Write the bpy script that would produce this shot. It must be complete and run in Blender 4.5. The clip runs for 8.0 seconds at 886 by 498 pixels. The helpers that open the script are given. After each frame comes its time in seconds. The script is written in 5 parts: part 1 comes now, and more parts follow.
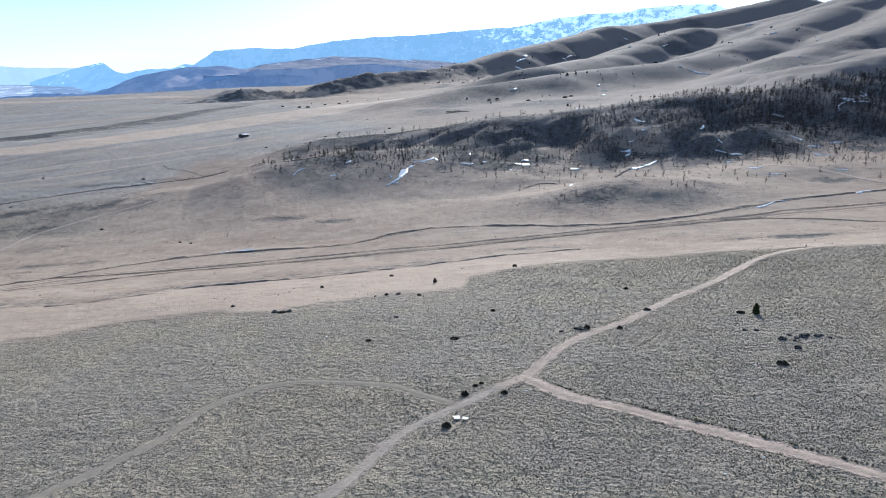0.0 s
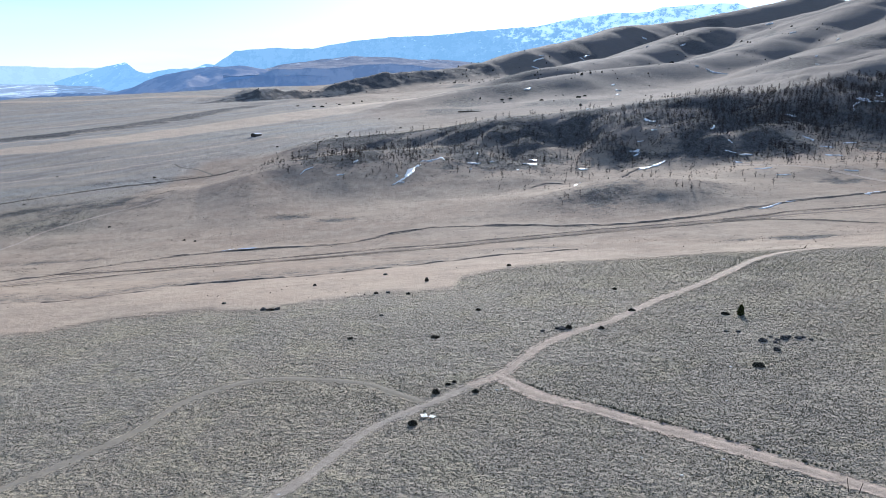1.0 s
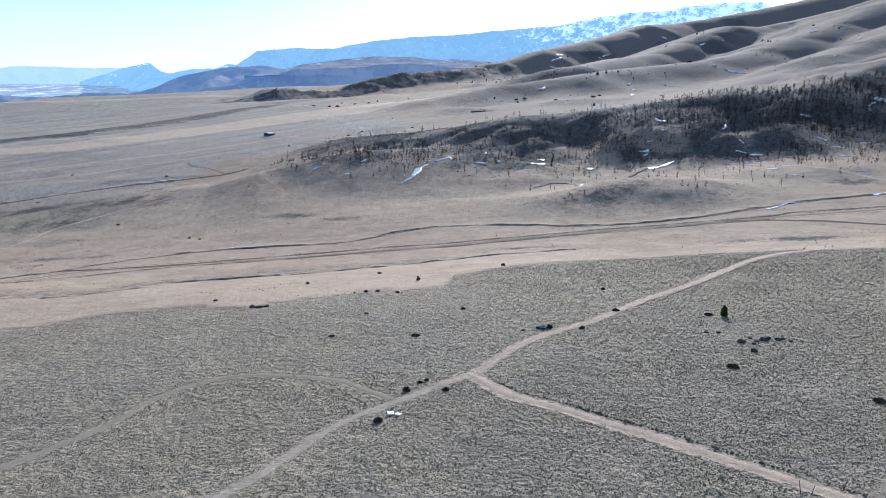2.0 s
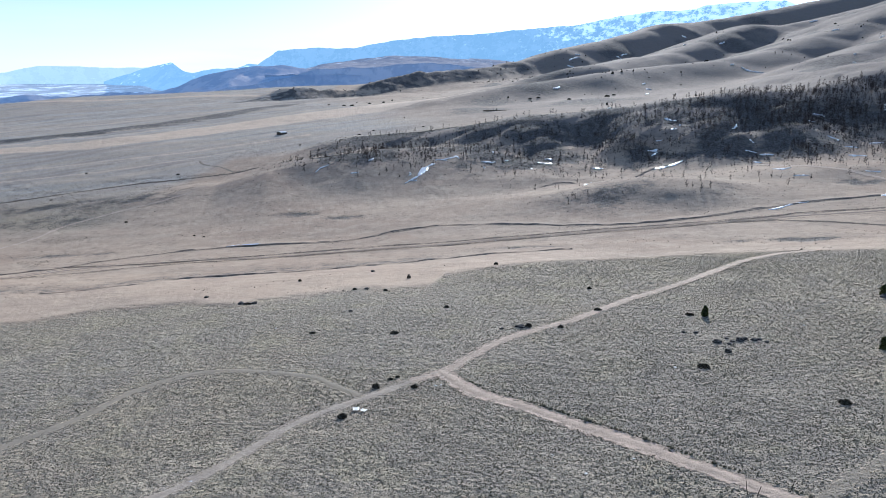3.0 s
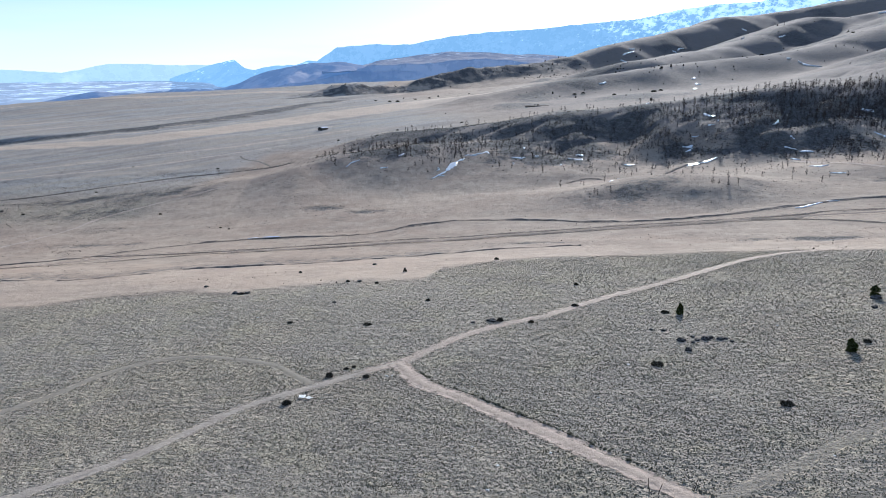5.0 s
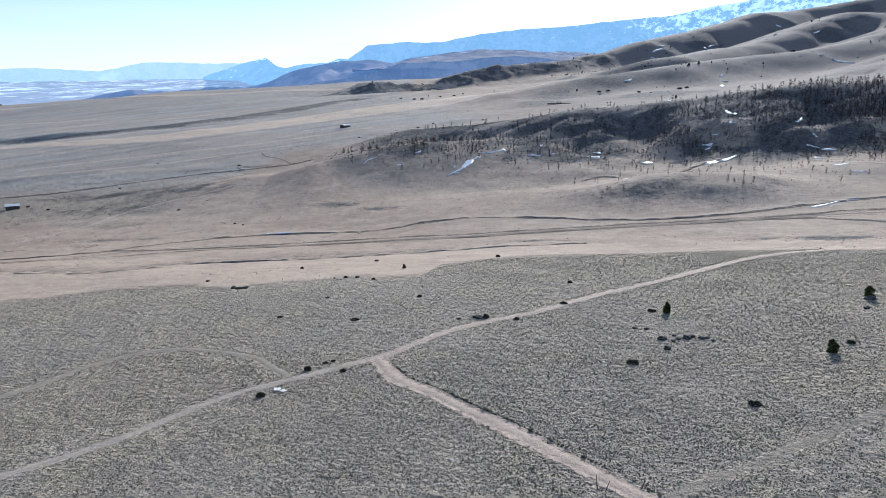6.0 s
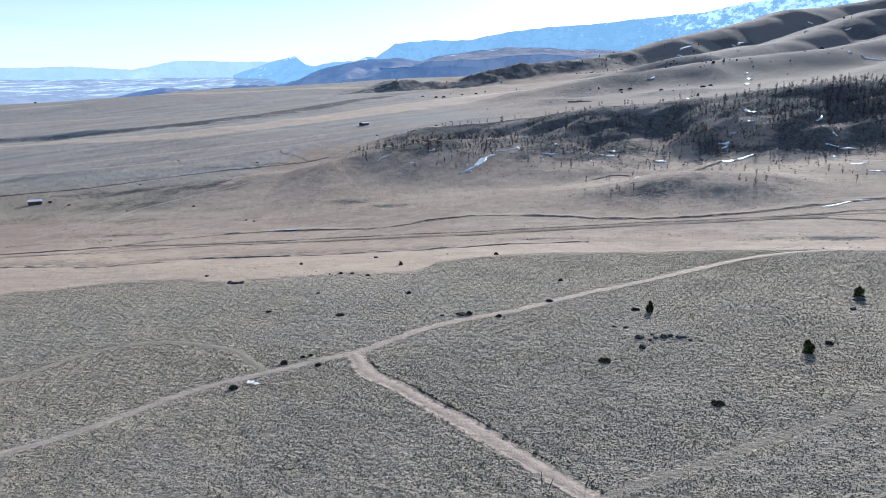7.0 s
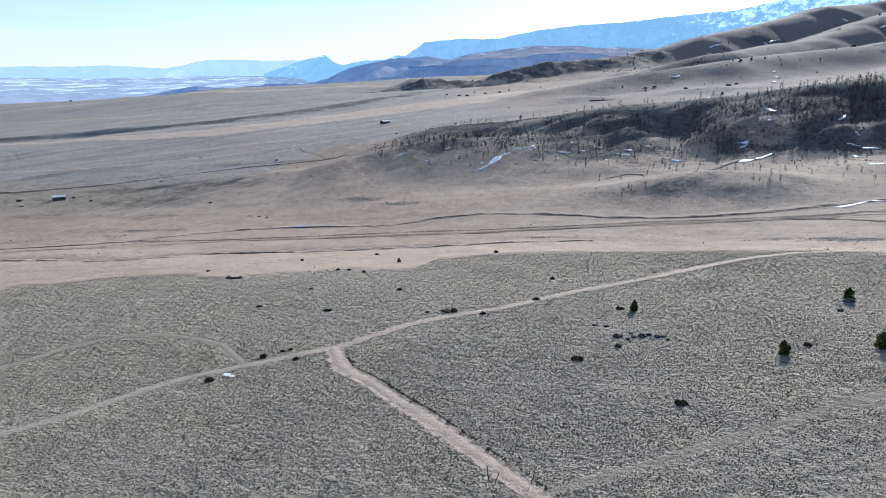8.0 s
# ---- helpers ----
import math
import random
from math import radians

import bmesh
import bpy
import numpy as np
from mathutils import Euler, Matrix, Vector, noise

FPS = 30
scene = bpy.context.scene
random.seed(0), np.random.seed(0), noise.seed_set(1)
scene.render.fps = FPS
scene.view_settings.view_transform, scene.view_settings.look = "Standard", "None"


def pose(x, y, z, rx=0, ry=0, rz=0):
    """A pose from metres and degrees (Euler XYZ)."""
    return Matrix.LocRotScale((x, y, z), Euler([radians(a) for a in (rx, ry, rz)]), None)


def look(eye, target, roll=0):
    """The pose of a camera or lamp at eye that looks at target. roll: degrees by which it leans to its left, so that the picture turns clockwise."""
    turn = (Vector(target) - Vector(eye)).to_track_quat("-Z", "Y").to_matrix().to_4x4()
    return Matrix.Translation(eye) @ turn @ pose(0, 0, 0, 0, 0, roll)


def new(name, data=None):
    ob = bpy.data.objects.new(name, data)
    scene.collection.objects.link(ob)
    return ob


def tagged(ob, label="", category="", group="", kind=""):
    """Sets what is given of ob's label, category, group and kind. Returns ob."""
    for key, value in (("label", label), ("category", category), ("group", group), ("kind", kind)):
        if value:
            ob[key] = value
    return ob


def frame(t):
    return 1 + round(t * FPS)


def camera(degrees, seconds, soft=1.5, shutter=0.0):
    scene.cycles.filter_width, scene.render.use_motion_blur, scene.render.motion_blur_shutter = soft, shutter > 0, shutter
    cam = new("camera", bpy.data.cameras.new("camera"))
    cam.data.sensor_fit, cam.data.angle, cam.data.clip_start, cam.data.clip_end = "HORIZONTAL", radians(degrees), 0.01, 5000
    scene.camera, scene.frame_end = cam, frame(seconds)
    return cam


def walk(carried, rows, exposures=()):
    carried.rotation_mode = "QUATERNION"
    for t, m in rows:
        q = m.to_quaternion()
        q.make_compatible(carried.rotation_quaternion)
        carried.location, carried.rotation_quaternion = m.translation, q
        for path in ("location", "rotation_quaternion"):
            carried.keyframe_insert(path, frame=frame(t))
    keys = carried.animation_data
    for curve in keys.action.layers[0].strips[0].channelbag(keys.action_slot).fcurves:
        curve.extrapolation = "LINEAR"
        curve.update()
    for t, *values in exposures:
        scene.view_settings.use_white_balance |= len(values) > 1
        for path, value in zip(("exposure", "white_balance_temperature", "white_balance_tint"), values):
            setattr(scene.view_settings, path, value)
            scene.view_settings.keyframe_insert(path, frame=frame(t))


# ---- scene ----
cam = camera(62.4, 8.0, soft=0.9)
METRES, EYE, TILT, LEAN, TURN = 55.0, 50.0, -11.8, 0.0, 0.0
ROWS = [
    (0.0, 0.0, 0.0, 0.0, 0.0, 0.0, 0.0),
    (0.5, 0.0558, -0.0011, -0.0013, 0.7, 0.01, -0.16),
    (1.0, 0.1127, -0.0015, -0.0026, 1.48, -0.02, -0.35),
    (1.5, 0.1711, -0.0013, -0.0041, 2.28, -0.03, -0.52),
    (3.0, 0.3524, -0.0014, -0.0071, 4.6, -0.11, -1.01),
    (3.5, 0.4143, 0.0005, -0.008, 5.48, -0.17, -1.15),
    (4.0, 0.4769, 0.0033, -0.0087, 6.61, -0.27, -1.37),
    (4.5, 0.5403, 0.0069, -0.009, 7.8, -0.39, -1.58),
    (6.0, 0.7359, 0.0264, -0.0087, 11.37, -0.77, -2.19),
    (6.5, 0.8009, 0.035, -0.008, 12.46, -0.88, -2.41),
    (7.0, 0.866, 0.0451, -0.0072, 13.51, -1.0, -2.62),
    (7.5, 0.9307, 0.0563, -0.0064, 14.62, -1.1, -2.86),
    (8.0, 0.9952, 0.0686, -0.0053, 15.77, -1.22, -3.1),
]
walk(cam, [(t, pose(0, 0, EYE, TILT, LEAN, TURN) @ pose(METRES * x, METRES * y, METRES * z, 90 + pitch, roll, yaw)) for t, x, y, z, yaw, pitch, roll in ROWS],
     exposures=[(0.0, 0.32, 5500, 10), (8.0, 0.32, 5500, 10)])

# ---- daylight: low sun ahead, thin bright cloud over the horizon ----
SUN_AZ, SUN_EL = 8.0, 20.5  # degrees from the y axis towards x; above the horizon
world = bpy.data.worlds.new("sky")
scene.world = world
world.use_nodes = True
wn, wl = world.node_tree.nodes, world.node_tree.links
wn.clear()
sky = wn.new("ShaderNodeTexSky")
sky.sky_type, sky.sun_disc = "NISHITA", False
sky.sun_elevation, sky.sun_rotation = radians(SUN_EL), radians(SUN_AZ)
sky.altitude, sky.air_density, sky.dust_density, sky.ozone_density = 2000, 1.0, 1.2, 1.5
coord = wn.new("ShaderNodeTexCoord")
flat = wn.new("ShaderNodeVectorMath")
flat.operation = "MULTIPLY"
flat.inputs[1].default_value = (1.6, 1.6, 14.0)
wisps = wn.new("ShaderNodeTexNoise")
wisps.inputs["Scale"].default_value, wisps.inputs["Detail"].default_value, wisps.inputs["Roughness"].default_value = 1.7, 6.0, 0.55
cover_ramp = wn.new("ShaderNodeMapRange")
cover_ramp.inputs["From Min"].default_value, cover_ramp.inputs["From Max"].default_value = 0.42, 0.66
cover_ramp.inputs["To Min"].default_value, cover_ramp.inputs["To Max"].default_value = 0.5, 1.0
cloud_mix = wn.new("ShaderNodeMix")
cloud_mix.data_type = "RGBA"
cloud_mix.inputs["B"].default_value = (7.0, 7.3, 7.5, 1)
background = wn.new("ShaderNodeBackground")
background.inputs["Strength"].default_value = 0.112
world_out = wn.new("ShaderNodeOutputWorld")
wl.new(coord.outputs["Generated"], flat.inputs[0])
wl.new(flat.outputs[0], wisps.inputs["Vector"])
wl.new(wisps.outputs["Fac"], cover_ramp.inputs["Value"])
up = wn.new("ShaderNodeSeparateXYZ")
low = wn.new("ShaderNodeMapRange")
for key, v in (("From Min", 0.05), ("From Max", 0.12), ("To Min", 0.9), ("To Max", 0.1)):
    low.inputs[key].default_value = v
thick = wn.new("ShaderNodeMath")
thick.operation = "MULTIPLY"
wl.new(coord.outputs["Generated"], up.inputs[0])
wl.new(up.outputs["Z"], low.inputs["Value"])
wl.new(low.outputs["Result"], thick.inputs[0])
wl.new(cover_ramp.outputs["Result"], thick.inputs[1])
wl.new(thick.outputs[0], cloud_mix.inputs["Factor"])
wl.new(sky.outputs["Color"], cloud_mix.inputs["A"])
wl.new(cloud_mix.outputs["Result"], background.inputs["Color"])
wl.new(background.outputs["Background"], world_out.inputs["Surface"])

sun = new("sun", bpy.data.lights.new("sun", "SUN"))
sun.data.energy, sun.data.angle, sun.data.color = 5.0, radians(0.55), (1.0, 0.91, 0.78)
sun_way = Vector((math.sin(radians(SUN_AZ)) * math.cos(radians(SUN_EL)), math.cos(radians(SUN_AZ)) * math.cos(radians(SUN_EL)), math.sin(radians(SUN_EL))))
sun.matrix_world = look(sun_way * 300, (0, 0, 0))
# ---- materials ----
class Shade:
    """A small builder of node materials."""

    def __init__(self, name, rough=0.9, spec=0.2):
        self.m = bpy.data.materials.new(name)
        self.m.use_nodes = True
        self.n, self.l = self.m.node_tree.nodes, self.m.node_tree.links
        self.b = self.n["Principled BSDF"]
        self.b.inputs["Roughness"].default_value = rough
        self.b.inputs["Specular IOR Level"].default_value = spec
        self.out = self.n["Material Output"]
        self.co = self.n.new("ShaderNodeTexCoord").outputs["Object"]

    def put(self, value, socket):
        if hasattr(value, "links"):
            self.l.new(value, socket)
        else:
            socket.default_value = (*value, 1) if isinstance(value, tuple) and len(value) == 3 and socket.type == "RGBA" else value

    def noise(self, scale, detail=3.0, rough=0.55, co=None):
        t = self.n.new("ShaderNodeTexNoise")
        t.inputs["Scale"].default_value, t.inputs["Detail"].default_value, t.inputs["Roughness"].default_value = scale, detail, rough
        self.l.new(co or self.co, t.inputs["Vector"])
        return t.outputs["Fac"]

    def cells(self, scale, out="Distance", rand=1.0):
        t = self.n.new("ShaderNodeTexVoronoi")
        t.inputs["Scale"].default_value, t.inputs["Randomness"].default_value = scale, rand
        self.l.new(self.co, t.inputs["Vector"])
        return t.outputs[out]

    def stretch(self, x, y, z, turn=0.0):
        r, t = self.n.new("ShaderNodeMapping"), self.n.new("ShaderNodeMapping")
        r.inputs["Rotation"].default_value, t.inputs["Scale"].default_value = (0, 0, radians(turn)), (x, y, z)
        self.l.new(self.co, r.inputs["Vector"])
        self.l.new(r.outputs["Vector"], t.inputs["Vector"])
        return t.outputs["Vector"]

    def span(self, value, a, b, lo=0.0, hi=1.0):
        t = self.n.new("ShaderNodeMapRange")
        t.interpolation_type = "SMOOTHSTEP"
        self.put(value, t.inputs["Value"])
        for key, v in (("From Min", a), ("From Max", b), ("To Min", lo), ("To Max", hi)):
            self.put(v, t.inputs[key])
        return t.outputs["Result"]

    def calc(self, op, a, b=0.0):
        t = self.n.new("ShaderNodeMath")
        t.operation = op
        self.put(a, t.inputs[0]), self.put(b, t.inputs[1])
        return t.outputs[0]

    def mix(self, f, a, b, how="MIX"):
        t = self.n.new("ShaderNodeMix")
        t.data_type, t.blend_type = "RGBA", how
        self.put(f, t.inputs["Factor"]), self.put(a, t.inputs["A"]), self.put(b, t.inputs["B"])
        return t.outputs["Result"]

    def attr(self, name):
        t = self.n.new("ShaderNodeAttribute")
        t.attribute_name = name
        return t

    def channels(self, colour):
        t = self.n.new("ShaderNodeSeparateColor")
        self.l.new(colour, t.inputs[0])
        return t.outputs

    def height(self):
        t = self.n.new("ShaderNodeSeparateXYZ")
        self.l.new(self.co, t.inputs[0])
        return t.outputs

    def random(self, island=False):
        if island:
            return self.n.new("ShaderNodeNewGeometry").outputs["Random Per Island"]
        return self.n.new("ShaderNodeObjectInfo").outputs["Random"]

    def bump(self, h, strength, distance):
        t = self.n.new("ShaderNodeBump")
        t.inputs["Strength"].default_value, t.inputs["Distance"].default_value = strength, distance
        self.l.new(h, t.inputs["Height"])
        self.l.new(t.outputs[0], self.b.inputs["Normal"])

    def done(self, colour, alpha=None, through_=0.0):
        self.put(colour, self.b.inputs["Base Color"])
        if through_:
            t, x = self.n.new("ShaderNodeBsdfTranslucent"), self.n.new("ShaderNodeMixShader")
            self.put(colour, t.inputs["Color"])
            x.inputs[0].default_value = through_
            self.l.new(self.b.outputs[0], x.inputs[1]), self.l.new(t.outputs[0], x.inputs[2]), self.l.new(x.outputs[0], self.out.inputs["Surface"])
        if alpha is not None:
            self.put(alpha, self.b.inputs["Alpha"])
        return self.m


def ground_material():
    s = Shade("steppe", 0.95, 0.1)
    c = s.channels(s.attr("cover").outputs["Color"])
    broad, patch, tuft, grit = s.noise(0.012, 4), s.noise(0.09, 4, 0.6), s.noise(1.3, 4, 0.65), s.noise(6, 3, 0.6)
    speck, hummock, clod = s.noise(0.32, 5, 0.7), s.noise(0.13, 5, 0.65), s.noise(2.8, 3, 0.6)
    streak = s.noise(1.0, 3, 0.6, s.stretch(0.006, 0.05, 0.05, 8))
    lines = s.noise(1.0, 5, 0.65, s.stretch(0.04, 0.28, 0.2, -10))
    dots = s.span(s.cells(2.6), 0.16, 0.36, 1, 0)
    clumps = s.span(s.cells(0.42), 0.2, 0.42, 1, 0)
    hill = s.attr("cover").outputs["Alpha"]
    terrace = s.noise(1.0, 5, 0.6, s.stretch(0.003, 0.07, 0.05, -40))
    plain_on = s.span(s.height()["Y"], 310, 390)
    grass = s.mix(s.span(broad, 0.42, 0.58), (0.424, 0.317, 0.232), (0.486, 0.375, 0.275))
    grass = s.mix(hill, grass, (0.28, 0.236, 0.203))
    grass = s.mix(s.span(patch, 0.49, 0.6, 0, 0.22), grass, (0.303, 0.245, 0.189))
    grass = s.mix(s.span(streak, 0.49, 0.58, 0, 0.22), grass, (0.273, 0.235, 0.189))
    grass = s.mix(s.span(lines, 0.5, 0.58, 0, 0.16), grass, (0.232, 0.19, 0.15))
    grass = s.mix(s.span(speck, 0.5, 0.6, 0, 0.15), grass, (0.212, 0.175, 0.141))
    grass = s.mix(s.calc("MULTIPLY", s.span(hummock, 0.51, 0.59, 0, 0.4), s.span(hill, 0, 1, 1, 0.2)), grass, (0.525, 0.42, 0.311))
    grass = s.mix(s.calc("MULTIPLY", clumps, s.span(patch, 0.5, 0.6, 0, 0.35)), grass, (0.131, 0.11, 0.0875))
    sage = s.mix(s.span(patch, 0.44, 0.56), (0.389, 0.325, 0.243), (0.46, 0.385, 0.272))
    sage = s.mix(s.span(broad, 0.47, 0.55, 0, 0.6), sage, (0.379, 0.33, 0.268))
    sage = s.mix(s.calc("MULTIPLY", s.span(lines, 0.5, 0.58, 0, 0.35), plain_on), sage, (0.222, 0.2, 0.165))
    sage = s.mix(s.span(hummock, 0.52, 0.62, 0, 0.45), sage, (0.465, 0.4, 0.253))
    sage = s.mix(s.span(speck, 0.52, 0.62, 0, 0.25), sage, (0.242, 0.22, 0.185))
    sage = s.mix(s.span(tuft, 0.47, 0.55, 0, 0.62), sage, (0.202, 0.185, 0.146))
    sage = s.mix(s.span(clod, 0.51, 0.58, 0, 0.42), sage, (0.515, 0.445, 0.335))
    sage = s.mix(s.calc("MULTIPLY", dots, 0.3), sage, (0.151, 0.14, 0.112))
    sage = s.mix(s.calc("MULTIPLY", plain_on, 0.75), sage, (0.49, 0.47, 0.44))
    sage = s.mix(s.calc("MULTIPLY", s.span(terrace, 0.51, 0.56, 0, 0.38), plain_on), sage, (0.202, 0.185, 0.16))
    sage = s.mix(s.calc("MULTIPLY", s.span(terrace, 0.43, 0.48, 0.5, 0), plain_on), sage, (0.525, 0.44, 0.33))
    field = s.mix(s.span(patch, 0.46, 0.58, 0, 0.4), (0.707, 0.56, 0.418), (0.636, 0.5, 0.374))
    field = s.mix(s.span(lines, 0.5, 0.57, 0, 0.3), field, (0.455, 0.365, 0.262))
    scrub = s.mix(s.span(tuft, 0.46, 0.55), (0.2, 0.184, 0.168), (0.098, 0.093, 0.088))
    scrub = s.mix(s.span(speck, 0.48, 0.57, 0, 0.7), scrub, (0.075, 0.07, 0.066))
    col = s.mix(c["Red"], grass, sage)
    col = s.mix(c["Green"], col, field)
    ragged = s.calc("MULTIPLY", s.span(s.calc("ADD", c["Blue"], s.calc("MULTIPLY", s.noise(0.35, 5, 0.7), 0.9)), 0.55, 1.0), 0.95)
    col = s.mix(ragged, col, scrub)
    col = s.mix(s.calc("MULTIPLY", s.span(grit, 0.49, 0.58, 0.0, 0.3), s.span(c["Red"], 0, 1, 0.35, 1)), col, (0.14, 0.125, 0.105))
    relief = s.calc("ADD", s.calc("MULTIPLY", tuft, 0.8), s.calc("MULTIPLY", clod, 0.35))
    relief = s.calc("MULTIPLY", s.calc("ADD", relief, s.calc("MULTIPLY", speck, 2.5)), s.span(s.calc("MAXIMUM", c["Red"], c["Blue"]), 0, 1, 0.35, 1.0))
    s.bump(relief, 0.9, 0.45)
    return s.done(col)


def road_material(name, light, dark, worn_in=1.0):
    s = Shade(name, 0.95, 0.1)
    a = s.channels(s.attr("cover").outputs["Color"])
    grit, lumps, worn = s.noise(7, 4, 0.65), s.noise(1.6, 4, 0.6), s.noise(0.35, 4)
    col = s.mix(s.span(worn, 0.42, 0.58), light, tuple(v * 0.82 for v in light))
    col = s.mix(s.span(a["Green"], 0.0, 1.0, 0.0, 0.5), col, dark)
    col = s.mix(s.span(lumps, 0.49, 0.58, 0, 0.5), col, dark)
    col = s.mix(s.span(grit, 0.5, 0.58, 0, 0.4), col, dark)
    edge = s.calc("ADD", a["Red"], s.calc("MULTIPLY", s.calc("SUBTRACT", s.noise(1.1, 5, 0.7), 0.5), 2.4))
    s.bump(s.calc("ADD", lumps, s.calc("MULTIPLY", grit, 0.4)), 0.8, 0.15)
    return s.done(col, s.span(edge, 0.25, 0.6, 0.0, worn_in))


def mountain_material(name, rock_a, rock_b, haze_colour, haze_glow):
    """Slopes of the far backdrop, paled by distance haze put into their emission, with drifts of snow."""
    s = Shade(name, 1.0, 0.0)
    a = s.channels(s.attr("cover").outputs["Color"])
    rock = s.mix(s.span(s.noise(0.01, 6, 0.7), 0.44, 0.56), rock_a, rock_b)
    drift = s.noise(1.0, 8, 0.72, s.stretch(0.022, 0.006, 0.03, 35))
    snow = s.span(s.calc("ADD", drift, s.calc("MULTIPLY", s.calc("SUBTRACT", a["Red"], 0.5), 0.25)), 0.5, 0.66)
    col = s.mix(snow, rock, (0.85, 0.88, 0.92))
    # haze painted as emission: bluish over rock, paler over snow
    s.put(s.mix(snow, haze_colour, (0.5, 0.7, 0.92)), s.b.inputs["Emission Color"])
    s.put(s.calc("MULTIPLY", a["Green"], haze_glow), s.b.inputs["Emission Strength"])
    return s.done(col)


def plain(name, a, b, scale=3.0, rough=0.85, spec=0.2, island=False, bump=0.0, own=0.35, leafy=0.0):
    """Two tones mottled at two sizes, and a tone of its own for each object or piece."""
    s = Shade(name, rough, spec)
    fine = s.noise(scale * 6, 4, 0.65)
    col = s.mix(s.span(s.noise(scale, 4, 0.6), 0.42, 0.58), a, b)
    col = s.mix(s.span(fine, 0.48, 0.6, 0, 0.4), col, tuple(v * 0.55 for v in a))
    tone = s.span(s.random(island), 0, 1, 1 - own, 1.0)
    grey = s.n.new("ShaderNodeCombineColor")
    for k in range(3):
        s.l.new(tone, grey.inputs[k])
    col = s.mix(1.0, col, grey.outputs[0], "MULTIPLY")
    if bump:
        s.bump(fine, 0.6, bump)
    return s.done(col, None, leafy)


def snow_material():
    """Old coarse snow, faintly soiled, with a glossy crust."""
    s = Shade("old_snow", 0.3, 1.0)
    s.bump(s.noise(2.0, 4), 0.2, 0.05)
    return s.done(s.mix(s.span(s.noise(0.7, 5, 0.65), 0.42, 0.6), (0.96, 0.95, 0.93), (0.9, 0.885, 0.86)))


STEPPE = ground_material()
TRACK = road_material("pale_dirt", (0.66, 0.52, 0.405), (0.4, 0.32, 0.25))
FAINT = road_material("faint_wheel_track", (0.66, 0.575, 0.45), (0.5, 0.435, 0.345), 0.44)
FAINTER = road_material("old_wheel_track", (0.62, 0.54, 0.425), (0.46, 0.4, 0.32), 0.36)
FAINTEST = road_material("overgrown_wheel_track", (0.6, 0.52, 0.41), (0.46, 0.4, 0.32), 0.22)
GREY_TRACK = road_material("grey_dirt", (0.62, 0.52, 0.415), (0.4, 0.34, 0.275), 0.88)
RUT = road_material("dark_ruts", (0.15, 0.12, 0.095), (0.08, 0.066, 0.054))
VALLEY_DIRT = road_material("valley_dirt", (0.52, 0.415, 0.325), (0.38, 0.305, 0.24), 0.6)
# third colour and last number: the haze added as a glow
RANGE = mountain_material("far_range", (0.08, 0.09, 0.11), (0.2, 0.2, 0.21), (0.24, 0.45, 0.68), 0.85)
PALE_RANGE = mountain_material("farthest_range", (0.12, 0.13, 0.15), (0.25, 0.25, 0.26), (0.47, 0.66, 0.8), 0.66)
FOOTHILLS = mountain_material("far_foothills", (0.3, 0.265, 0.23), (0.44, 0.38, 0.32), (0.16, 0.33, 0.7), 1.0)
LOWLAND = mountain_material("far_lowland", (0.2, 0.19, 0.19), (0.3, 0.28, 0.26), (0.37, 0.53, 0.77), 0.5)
SAGE = plain("sagebrush", (0.33, 0.295, 0.205), (0.47, 0.415, 0.295), 1.5, 0.95, 0.05, True, own=0.45, leafy=0.35)
BARK = plain("larch_bark", (0.10, 0.075, 0.06), (0.16, 0.12, 0.1), 2.0, 0.9)
TWIG = plain("bare_larch_twigs", (0.075, 0.058, 0.052), (0.13, 0.1, 0.086), 0.8, 0.95, 0.05, True)
NEEDLE = plain("juniper_needles", (0.085, 0.11, 0.035), (0.18, 0.19, 0.07), 3.0, 0.8, 0.2, True, leafy=0.45)
DARKBUSH = plain("dark_bush_twigs", (0.09, 0.08, 0.06), (0.16, 0.135, 0.1), 4.0, 0.95, 0.05, True)
STONE = plain("grey_stone", (0.08, 0.072, 0.066), (0.19, 0.175, 0.16), 3.0, 0.9, 0.1, bump=0.03)
PALE_STONE = plain("pale_stone", (0.6, 0.58, 0.54), (0.75, 0.73, 0.7), 3.0, 0.8, 0.25, bump=0.03, own=0.2)
SNOW = snow_material()
WHITE = plain("white_board", (0.82, 0.8, 0.74), (0.87, 0.85, 0.79), 4.0, 0.6, 0.3, own=0.05)
LOGS = plain("dark_logs", (0.13, 0.105, 0.085), (0.2, 0.165, 0.135), 2.0, 0.9)
TIN = plain("pale_roofing", (0.76, 0.78, 0.8), (0.85, 0.86, 0.87), 1.2, 0.45, 0.5, own=0.1)
WOOD = plain("weathered_wood", (0.13, 0.1, 0.08), (0.24, 0.2, 0.16), 6.0, 0.9)
GLASS = plain("dark_glass", (0.03, 0.035, 0.04), (0.05, 0.055, 0.06), 2.0, 0.1, 0.5, own=0.05)
ICE = plain("pool_ice", (0.42, 0.46, 0.56), (0.55, 0.58, 0.66), 0.6, 0.15, 0.5, own=0.05)
BUNCH = plain("bunch_grass", (0.23, 0.195, 0.155), (0.34, 0.285, 0.22), 0.6, 0.95, 0.05, True, own=0.5, leafy=0.3)
# ---- the lie of the land ----
def lattice(ix, iy, seed):
    h = (ix * 374761393 + iy * 668265263 + seed * 2147483647) & 0xFFFFFFFF
    h = ((h ^ (h >> 13)) * 1274126177) & 0xFFFFFFFF
    return ((h ^ (h >> 16)) & 0xFFFF) / 65535.0


